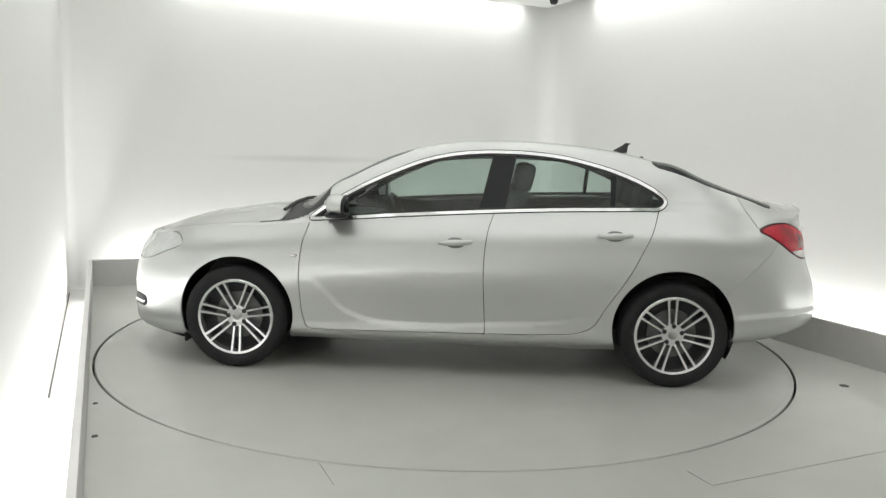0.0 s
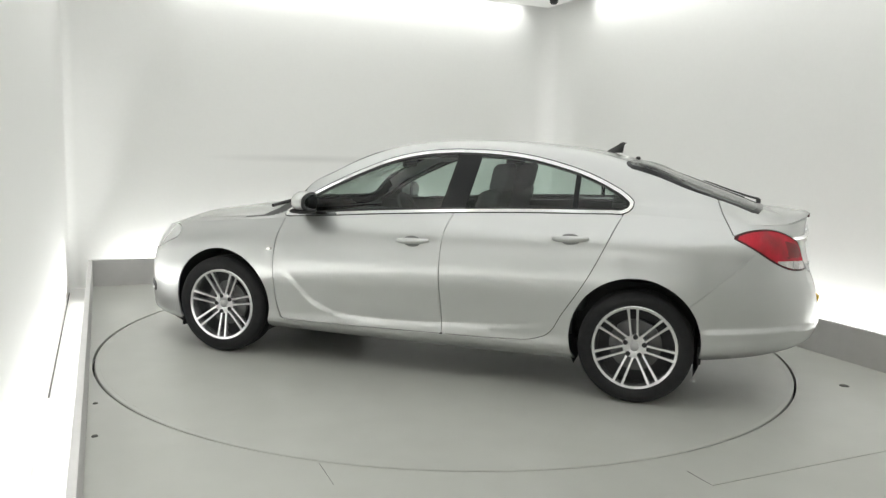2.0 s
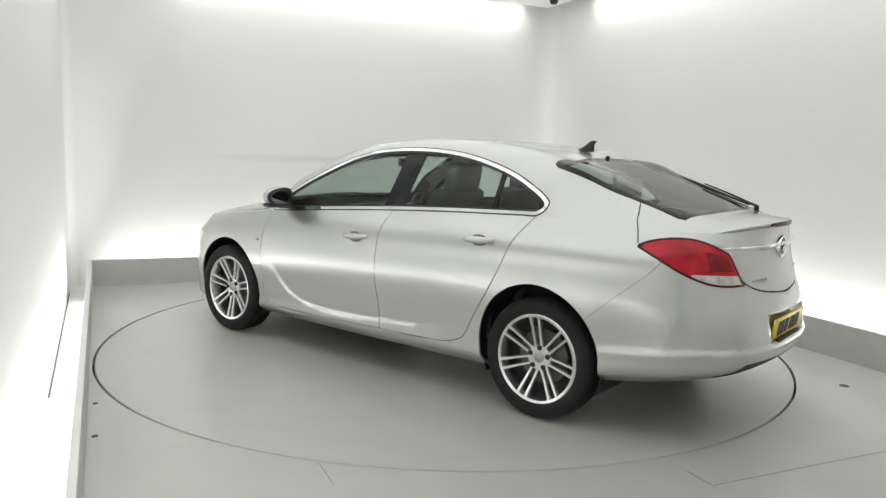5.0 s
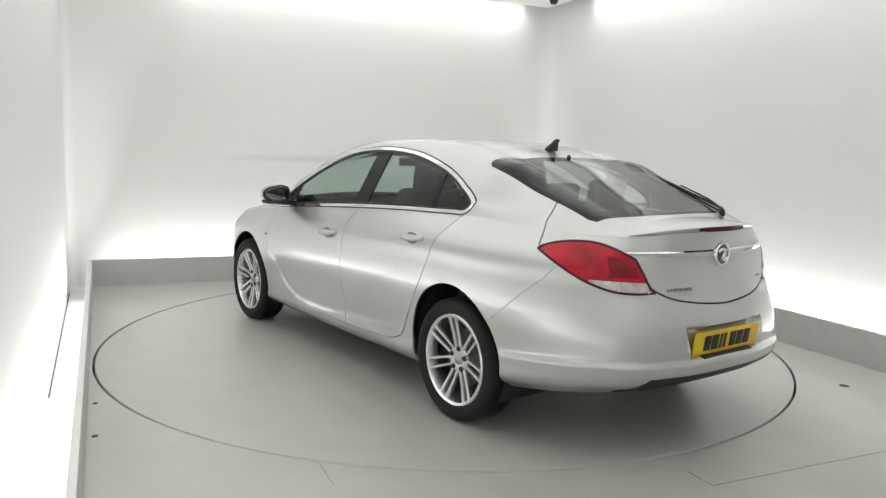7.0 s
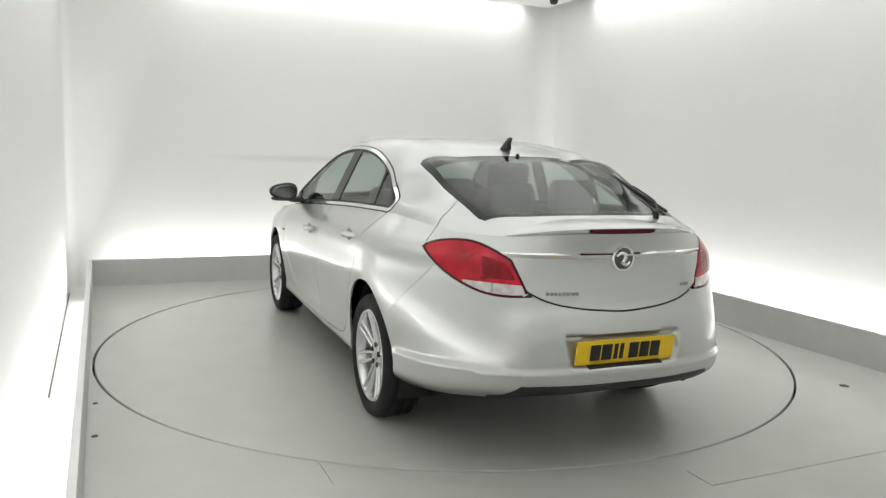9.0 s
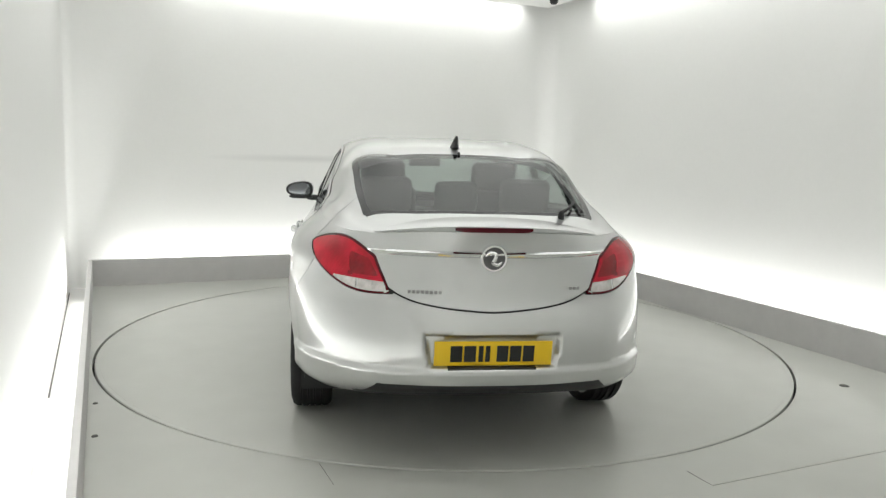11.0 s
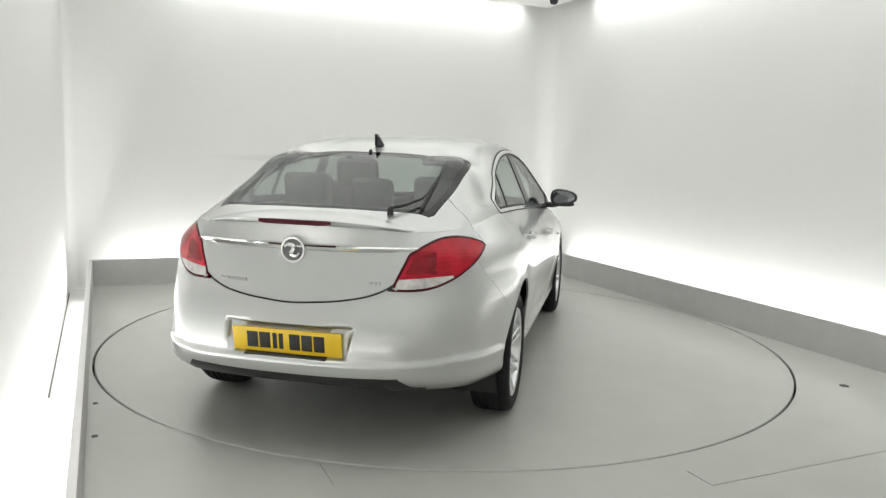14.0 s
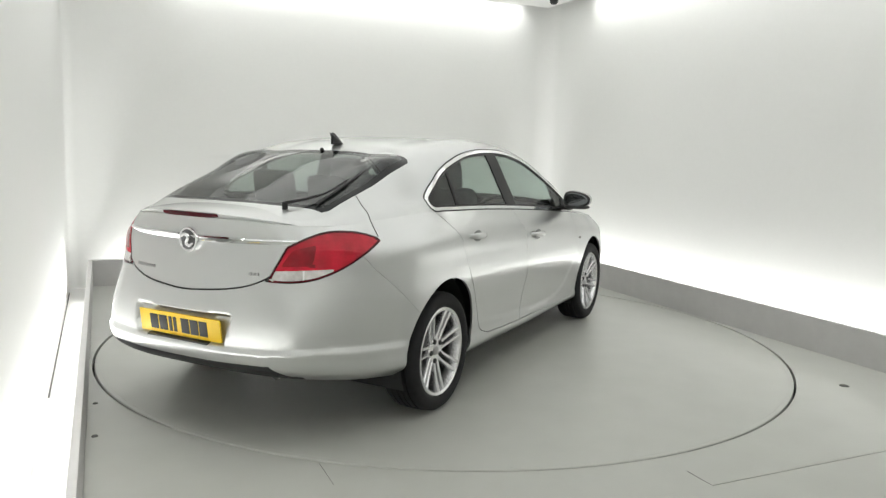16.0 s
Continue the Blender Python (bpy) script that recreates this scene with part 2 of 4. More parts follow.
structure("floor", platform(), M_FLOOR, "grey painted platform floor around the turntable", "floor")
bm = box(bmesh.new(), 0.046, X1, ENTRY, FRONT - 0.003, -0.05, 0.0)
box(bm, -HALF_W, 0.046, ENTRY, FRONT + 0.0028, -0.05, 0.0)
structure("floor_entrance", bm, M_FLOOR, "grey painted floor plate at the entrance", "floor")
structure("floor_pit", box(bmesh.new(), -HALF_W, HALF_W, FRONT - 0.02, BACK, -0.049, -0.042), M_DARK, "dark pit under the turntable gap", "floor")

# rounded inner corners of the walls
def wall_corner(cx, cy, sx, sy, r=0.09, n=24):
    b = bmesh.new()
    arc = []
    for i in range(n + 1):
        a = math.pi / 2 * i / n
        arc.append((cx - sx * r + sx * r * math.sin(a), cy - sy * r + sy * r * math.cos(a)))
    arc += [(cx + sx * 0.01, cy - sy * r), (cx + sx * 0.01, cy + sy * 0.01), (cx - sx * r, cy + sy * 0.01)]
    lo = [b.verts.new((x, y, -0.05)) for x, y in arc]
    hi = [b.verts.new((x, y, CEIL + 0.4)) for x, y in arc]
    b.faces.new(lo)
    b.faces.new(hi)
    for i in range(len(arc)):
        j = (i + 1) % len(arc)
        b.faces.new((lo[i], lo[j], hi[j], hi[i]))
    ob = link("wall_corner", b, M_WALL, smooth=30, m=RM)
    return tagged(ob, "rounded white painted inner wall corner", "wall", kind="structure")


wall_corner(X0, Y1, -1, 1)
wall_corner(X1, Y1, 1, 1, 0.20)
structure("trim_wall_base", box(bmesh.new(), X0, X0 + 0.008, -0.45, 2.75, -0.05, -0.043), M_STAIN, "thin dark joint at foot of the wall", "trim")

# kerb boards
KT = 0.035
for nm, b in (("kerb_back", (-HALF_W - KT, HALF_W + KT, BACK, BACK + KT)),
              ("kerb_left", (-HALF_W - KT, -HALF_W, ENTRY, BACK - 0.001)),
              ("kerb_right", (HALF_W, HALF_W + KT, FRONT, BACK - 0.001))):
    structure(nm, box(bmesh.new(), *b, -0.05, KERB, 0.004), M_KERB, "low grey painted kerb board hiding light strips", "kerb")


# ---- turntable ----
def make_turntable():
    n = 192
    top = tagged(new("turntable"), "large round grey painted car turntable flush with floor", "turntable")
    part("deck", lathe([(0.0005, 0.0), (R_DISC - 0.0305, 0.0), (R_DISC - 0.0305, -0.036)], n, "z"), M_FLOOR, top, "", 30)
    part("edge_ring", lathe([(R_DISC - 0.030, -0.036), (R_DISC - 0.030, 0.0), (R_DISC - 0.005, 0.0), (R_DISC, -0.004), (R_DISC, -0.036)], n, "z"), M_FLOOR, top, "grey painted steel edge ring", 30)
    for k in range(3):
        part("deck_bearer", box(bmesh.new(), -2.2, 2.2, -0.03, 0.03, -0.040, -0.037), M_DARK, top, "dark steel bearer under the deck", m=pose(0, 0, 0, 0, 0, 60 * k))
    return top


turntable = make_turntable()


# ---- the car: body surface ----
def spline(T, P, t):
    """A smooth curve through P at the knots T (one-dimensional, any number of trailing axes), taken at t."""
    T, P, t = np.asarray(T, float), np.asarray(P, float), np.asarray(t, float)
    h = np.diff(T)
    sh = (-1,) + (1,) * (P.ndim - 1)
    d = np.diff(P, axis=0) / h.reshape(sh)
    m = np.empty_like(P)
    m[0], m[-1] = d[0], d[-1]
    h0, h1 = h[:-1].reshape(sh), h[1:].reshape(sh)
    m[1:-1] = (d[:-1] * h1 + d[1:] * h0) / (h0 + h1)
    i = np.clip(np.searchsorted(T, t, side="right") - 1, 0, len(T) - 2)
    hh = h[i].reshape(sh)
    u = ((t - T[i]) / h[i]).reshape(sh)
    return ((2 * u**3 - 3 * u**2 + 1) * P[i] + (u**3 - 2 * u**2 + u) * hh * m[i]
            + (-2 * u**3 + 3 * u**2) * P[i + 1] + (u**3 - u**2) * hh * m[i + 1])


def chord(P):
    return np.concatenate([[0], np.cumsum(np.linalg.norm(np.diff(np.asarray(P, float), axis=0), axis=1))])


def knots(T, step):
    out = [T[0]]
    for a, b in zip(T, T[1:]):
        k = max(1, int(round((b - a) / step)))
        out += [a + (b - a) * (j + 1) / k for j in range(k)]
    return np.array(out)


# widest outline in plan, front centre to rear centre (x, y), and how much the front and rear profiles count there
PLAN = np.array([(2.29, 0), (2.26, .35), (2.09, .67), (1.78, .868), (1.37, .914), (1.0, .912), (.5, .918), (0, .92), (-.5, .92),
                 (-1.0, .918), (-1.37, .928), (-1.75, .898), (-2.07, .798), (-2.285, .62), (-2.39, .345), (-2.42, 0)])
W_FRONT = np.array([1, 1, .8, .2] + [0] * 12)
W_REAR = np.array([0] * 11 + [.12, .55, .95, 1, 1])
# the shoulder loop on which body side and upper body meet (x, y, z)
EDGE = np.array([(2.17, 0, .80), (2.14, .33, .80), (1.985, .60, .815), (1.72, .755, .865), (1.37, .81, .90), (1.0, .83, .937), (.5, .828, .985),
                 (0, .817, 1.02), (-.5, .797, 1.05), (-1.0, .770, 1.072), (-1.37, .757, 1.080), (-1.75, .722, 1.066), (-2.0, .65, 1.053),
                 (-2.15, .53, 1.05), (-2.27, .30, 1.068), (-2.315, 0, 1.075)])
Z_LOW = np.array([.19, .19, .17, .17, .19, .20, .20, .20, .205, .21, .24, .275, .312, .340, .352, .358])
FRAC = (0, .05, .17, .33, .485, .535, .70, .85, 1)
IN_SIDE = (.10, .044, .025, .0125, .0015, .0, .009, .028, 0)
TUCK = (0, .008, .013, .009, .001, 0, 0, 0, 0)                 # the doors draw in below their crease
W_TUCK = np.array([0] * 5 + [.5, 1, 1, 1, .5] + [0] * 6)
IN_FRONT = (.09, .03, .0, .0, .0, .003, .025, .06, 0)
IN_REAR = (.085, .035, .0, .008, .046, .062, .095, .115, 0)


def lower_net(step):
    n = len(PLAN)
    tan = np.gradient(PLAN, axis=0)
    tan[0], tan[-1] = (0, 1), (0, -1)
    nrm = np.stack([tan[:, 1], -tan[:, 0]], 1)
    nrm /= np.linalg.norm(nrm, axis=1)[:, None]
    P = np.zeros((len(FRAC), n, 3))
    for k, f in enumerate(FRAC):
        wf, wr = W_FRONT, W_REAR
        ins = (IN_SIDE[k] + TUCK[k] * W_TUCK) * (1 - wf) * (1 - wr) + IN_FRONT[k] * wf + IN_REAR[k] * wr
        P[k, :, :2] = PLAN - nrm * ins[:, None]
        P[k, :, 2] = Z_LOW + (EDGE[:, 2] - Z_LOW) * f
        if k == len(FRAC) - 1:
            P[k] = EDGE
    P[:, 0, 1] = P[:, -1, 1] = 0
    T = chord(EDGE)
    V = np.array(FRAC) * 0.95
    t, v = knots(T, step), knots(V, step)
    A = P.transpose(1, 0, 2)
    flip = np.array((1, -1, 1))
    A = np.concatenate([A[1:2] * flip, A, A[-2:-1] * flip])
    T = np.concatenate([[-T[1]], T, [2 * T[-1] - T[-2]]])
    Q = spline(T, A, t)
    return spline(V, Q.transpose(1, 0, 2), v)


def table(rows):
    a = np.array(rows)[::-1]
    return lambda x: spline(a[:, 0], a[:, 1], np.array([x]))[0] if a[0, 0] <= x <= a[-1, 0] else float(np.interp(x, a[:, 0], a[:, 1]))


# centre line of bonnet, windscreen, roof, rear window and tail (x, z)
CENTRE = table([(2.17, .80), (2.10, .835), (1.95, .884), (1.67, .942), (1.385, .985), (1.18, 1.008), (1.10, 1.022), (.88, 1.152), (.675, 1.265),
                (.454, 1.378), (.313, 1.425), (.074, 1.470), (-.205, 1.490), (-.482, 1.491), (-.719, 1.479), (-.955, 1.456), (-1.152, 1.424),
                (-1.31, 1.382), (-1.6, 1.286), (-1.85, 1.200), (-2.02, 1.142), (-2.09, 1.118), (-2.315, 1.075)])
# upper edge of the side windows (x, z)
DTOP = table([(1.0, .96), (.915, .972), (.747, 1.105), (.568, 1.206), (.39, 1.29), (.213, 1.358), (.037, 1.398), (-.139, 1.418), (-.314, 1.423),
              (-.489, 1.417), (-.664, 1.398), (-.839, 1.362), (-1.015, 1.312), (-1.192, 1.238), (-1.281, 1.186), (-1.35, 1.15)])
TAIL2 = table([(-1.30, .688), (-1.6, .655), (-1.85, .612), (-2.05, .55)])
TAIL2Z = table([(-1.30, 1.175), (-1.6, 1.165), (-1.85, 1.125), (-2.05, 1.085)])
TAIL3 = table([(-1.30, .61), (-1.6, .585), (-1.85, .56), (-2.05, .50)])
TAIL3Z = table([(-1.30, 1.328), (-1.6, 1.235), (-1.85, 1.160), (-2.05, 1.108)])


def upper_net(step, cstep):
    T = chord(EDGE)
    fine = np.linspace(T[2], T[12], 400)
    ex = spline(T, EDGE, fine)
    xs = (1.88, 1.72, 1.45, 1.22, 1.08, .93, .80, .65, .45, .25, .05, -.2, -.5, -.8, -1.05, -1.22, -1.36, -1.6, -1.85)
    rows, kt = [], []

    def lip(i0, i1):
        q = spline(T, EDGE, np.linspace(T[i0], T[i1], 60))
        y = q[:, 1]
        out = []
        for fr in (1, .93, .82, .68, .38, 0):
            j = int(np.argmin(abs(y - y.max() * fr)))
            out.append(q[j])
        out[-1] = q[np.argmin(y)] * (1, 0, 1)
        return out

    rows.append(lip(2, 0))
    kt.append(T[2])
    for x in xs:
        j = int(np.argmin(abs(ex[:, 0] - x)))
        e = ex[j]
        zc = CENTRE(x)
        if x >= 0.93:
            row = []
            for fr in (1, .93, .80, .62, .35, 0):
                row.append((x, e[1] * fr, zc - (zc - e[2]) * fr**2.6))
            if x <= 1.0:
                row[1] = (x, .815, .965)
                row[2] = (x, .79, .985)
                row[3] = (x, .66, 1.04)
        else:
            if x >= -1.3:
                zt = DTOP(x)
                c2 = (.825 - .032 * min(1, max(0, (.3 - x) / 1.4)) - (zt - 1.02) * .44, zt)
                c3 = (c2[0] - .075, zt + .58 * (zc - zt))
                if x < -.8:
                    k = (-.8 - x) / .55
                    c3 = (c3[0] * (1 - k) + .61 * k, c3[1])
            else:
                c2, c3 = (TAIL2(x), TAIL2Z(x)), (TAIL3(x), TAIL3Z(x))
            c1 = ((e[1] + c2[0]) / 2 + .007, (e[2] + c2[1]) / 2)
            c4 = (c3[0] * .52, zc - .16 * (zc - c3[1]))
            row = [tuple(e), (x, *c1), (x, *c2), (x, *c3), (x, *c4), (x, 0, zc)]
        row[0] = tuple(e)
        rows.append(row)
        kt.append(fine[j])
    rows.append([(spline(T, EDGE, [T[12]])[0]), (-2.02, .60, 1.070), (-2.03, .55, 1.085), (-2.035, .50, 1.108), (-2.05, .27, 1.126), (-2.06, 0, 1.130)])
    kt.append(T[12])
    q = lip(13, 15)
    rows.append(q)
    kt.append(T[13] + .10)
    P = np.array(rows, float)
    t = knots(np.array(kt), step)
    V = chord(P[9])
    v = knots(V, cstep)
    Q = spline(np.array(kt), P, t)
    V = np.concatenate([V, [2 * V[-1] - V[-2]]])
    Q = np.concatenate([Q, Q[:, -2:-1] * np.array((1, -1, 1))], 1)
    inner = t <= T[12]
    Q[inner, 0] = spline(T, EDGE, t[inner])
    return spline(V, Q.transpose(1, 0, 2), v)


def grid_bm(A):
    bm = bmesh.new()
    vs = [[bm.verts.new(p) for p in row] for row in A]
    for a, b in zip(vs, vs[1:]):
        for i in range(len(a) - 1):
            q = []
            for w in (a[i], a[i + 1], b[i + 1], b[i]):
                if all((w.co - o.co).length > 1e-5 for o in q):
                    q.append(w)
            if len(q) > 2:
                try:
                    bm.faces.new(q)
                except ValueError:
                    pass
    return bm


def poly_dist(poly, P, closed=True):
    """Signed distance of 2D points to a polygon (inside negative), or plain distance to an open line."""
    A = np.array(poly, float)
    B = np.roll(A, -1, 0)
    if not closed:
        A, B = A[:-1], B[:-1]
    P = np.asarray(P, float)
    best = np.full(len(P), 1e9)
    inside = np.zeros(len(P), bool)
    for a, b in zip(A, B):
        ab = b - a
        t = np.clip(((P - a) @ ab) / (ab @ ab), 0, 1)
        best = np.minimum(best, np.linalg.norm(P - a - t[:, None] * ab, axis=1))
        if closed:
            c = (a[1] > P[:, 1]) != (b[1] > P[:, 1])
            xx = a[0] + (P[:, 1] - a[1]) * ab[0] / (ab[1] if abs(ab[1]) > 1e-12 else 1e-12)
            inside ^= c & (P[:, 0] < xx)
    return np.where(inside, -best, best) if closed else best


def smooth_poly(pts, n=6, closed=True):
    P = np.array(pts, float)
    if closed:
        P = np.vstack([P[-2:], P, P[:2]])
    T = chord(P)
    t = []
    lo, hi = (2, len(P) - 2) if closed else (0, len(P) - 1)
    for i in range(lo, hi):
        t += [T[i] + (T[i + 1] - T[i]) * k / n for k in range(n)]
    if not closed:
        t.append(T[-1])
    return spline(T, P, t)


def cut(bm, f, mask=None):
    """Splits the mesh along f = 0, f taking an array of points."""
    bm.verts.ensure_lookup_table()
    co = np.array([v.co for v in bm.verts])
    val = f(co)
    ok = mask(co) if mask is not None else np.ones(len(co), bool)
    bm.verts.index_update()
    zero = set()
    for i in np.nonzero((abs(val) < 2e-4) & ok)[0]:
        zero.add(bm.verts[i])
    todo = []
    for e in bm.edges:
        a, b = e.verts[0].index, e.verts[1].index
        if ok[a] and ok[b] and val[a] * val[b] < 0 and abs(val[a]) >= 2e-4 and abs(val[b]) >= 2e-4:
            todo.append((e, e.verts[0], val[a] / (val[a] - val[b])))
    sign = {v: (1 if val[v.index] > 0 else -1) for v in bm.verts}
    faces = set()
    for e, v, fac in todo:
        _, w = bmesh.utils.edge_split(e, v, fac)
        zero.add(w)
    for w in zero:
        faces.update(w.link_faces)
    for fc in faces:
        vs = list(fc.verts)
        n = len(vs)
        zi = [i for i, w in enumerate(vs) if w in zero]
        sg = [0 if w in zero else sign[w] for w in vs]
        done = False
        for a in zi:
            for b in zi:
                if done or b - a < 2 or (a == 0 and b == n - 1):
                    continue
                one = [sg[k] for k in range(a + 1, b)]
                two = [sg[k % n] for k in range(b + 1, a + n)]
                if any(one) and any(two) and (min(one) >= 0 >= max(two) or max(one) <= 0 <= min(two)):
                    try:
                        bmesh.utils.face_split(fc, vs[a], vs[b])
                        done = True
                    except ValueError:
                        pass


def signed(line, P):
    """Distance to an open line that runs along the first coordinate, negative below it."""
    L = np.array(line, float)
    L = L[np.argsort(L[:, 0])]
    d = poly_dist(L, P, False)
    return np.where(P[:, 1] > np.interp(P[:, 0], L[:, 0], L[:, 1]), d, -d)


def xz(P):
    return P[:, [0, 2]]


# ---- the car: outlines on the body ----
DLO = smooth_poly([(.915, .962), (.747, 1.098), (.568, 1.202), (.39, 1.286), (.213, 1.356), (.037, 1.398), (-.139, 1.418), (-.314, 1.423), (-.489, 1.417),
                   (-.664, 1.398), (-.839, 1.362), (-1.015, 1.311), (-1.175, 1.243), (-1.272, 1.184), (-1.303, 1.150), (-1.298, 1.118), (-1.255, 1.086),
                   (-1.18, 1.082), (-.68, 1.064), (-.224, 1.040), (.302, 1.004), (.80, .966)], 5)
B_LINE = smooth_poly([(-.207, .296), (-.199, .45), (-.187, .65), (-.192, .83), (-.214, .967), (-.24, 1.037)], 5, False)
DOOR_F = np.vstack([smooth_poly([(.905, .965), (.947, .82), (.963, .68), (.958, .50), (.935, .33), (.915, .285), (.88, .272)], 5, False),
                    [(.30, .280), (-.202, .290)], B_LINE, [(-.27, 1.2), (-.30, 1.5), (.3, 1.5), (.9, 1.1)]])
DOOR_R = np.vstack([B_LINE[::-1] - (0.0, 0.0), smooth_poly([(-.212, .290), (-.60, .302), (-.79, .322), (-.862, .354), (-.942, .482), (-1.067, .682), (-1.188, .931), (-1.25, 1.075)], 5, False),
                    [(-1.40, 1.25), (-1.0, 1.5), (-.30, 1.5), (-.27, 1.2)]])
BLADE = smooth_poly([(1.0, .625), (.94, .60), (.86, .555), (.78, .48), (.69, .395), (.56, .338), (.35, .316), (-.2, .330), (-.80, .385), (-1.05, .44)], 6, False)
BUMPER_LINE = [(-1.60, .55), (-1.70, .635), (-1.82, .745), (-1.93, .845), (-2.0, .93)]
HATCH_SIDE = [(.90, -1.875), (.985, -1.862), (1.02, -1.845), (1.10, -1.80), (1.19, -1.765), (1.30, -1.74)]      # z, x
ARCH_F, ARCH_R = (1.37, .354, .364), (-1.360, .366, .370)
# tail lamp in the slanted plane seen from the rear corner: along = (-x - y) / sqrt 2


def slant(P):
    return np.stack([(-P[:, 0] - P[:, 1]) * .7071, P[:, 2]], 1)


LAMP = np.vstack([smooth_poly([(.752, .985), (.80, 1.003), (.92, 1.026), (1.04, 1.022), (1.12, .998), (1.208, .958)], 5, False),
                  smooth_poly([(1.213, .951), (1.255, .876), (1.296, .802)], 4, False),
                  smooth_poly([(1.288, .797), (1.20, .795), (1.10, .806), (1.02, .830), (.95, .860), (.884, .897), (.82, .937), (.757, .978)], 5, False)])
LAMP_CELL = [(1.075, .968), (1.185, .942), (1.238, .868), (1.095, .872)]
HATCH_LOW = smooth_poly([(-.02, .731), (0, .731), (.12, .738), (.25, .752), (.36, .775), (.43, .806), (.50, .86)], 5, False)
RECESS = [(-.2, .640), (.300, .640), (.310, .638), (.314, .630), (.290, .503), (.284, .492), (.272, .487), (-.2, .485)]
LEDGE = [(-2.6, .462), (-2.2, .472), (-1.95, .458), (-1.70, .435)]
REAR_WIN = np.vstack([smooth_poly([(-1.262, -.2), (-1.262, 0), (-1.257, .30), (-1.240, .50), (-1.238, .560), (-1.262, .588), (-1.30, .594), (-1.5, .591), (-1.75, .580), (-1.97, .556)], 5, False),
                      smooth_poly([(-2.000, .535), (-2.022, .45), (-2.043, .25), (-2.055, 0), (-2.055, -.2)], 5, False)])
WINDSCREEN = smooth_poly([(1.10, -.2), (1.10, 0), (1.07, .35), (.99, .62), (.93, .70), (.85, .70), (.60, .645), (.40, .60), (.30, .56), (.31, .40), (.36, .2), (.37, 0), (.37, -.2)], 5)
BONNET = [(2.12, -.2), (2.12, 0), (2.10, .33), (1.97, .56), (1.72, .69), (1.37, .74), (1.12, .755), (1.10, .6), (1.15, .35), (1.17, 0), (1.17, -.2)]
HEAD = smooth_poly([(2.13, .655), (2.0, .665), (1.86, .722), (1.735, .790), (1.76, .820), (1.88, .838), (2.02, .812), (2.14, .77)], 5)
GAPW = .0024


def side(P):
    return P[:, 1] > .55


def ring_d(c):
    return lambda P: np.hypot(P[:, 0] - c[0], P[:, 2] - c[1]) - c[2]


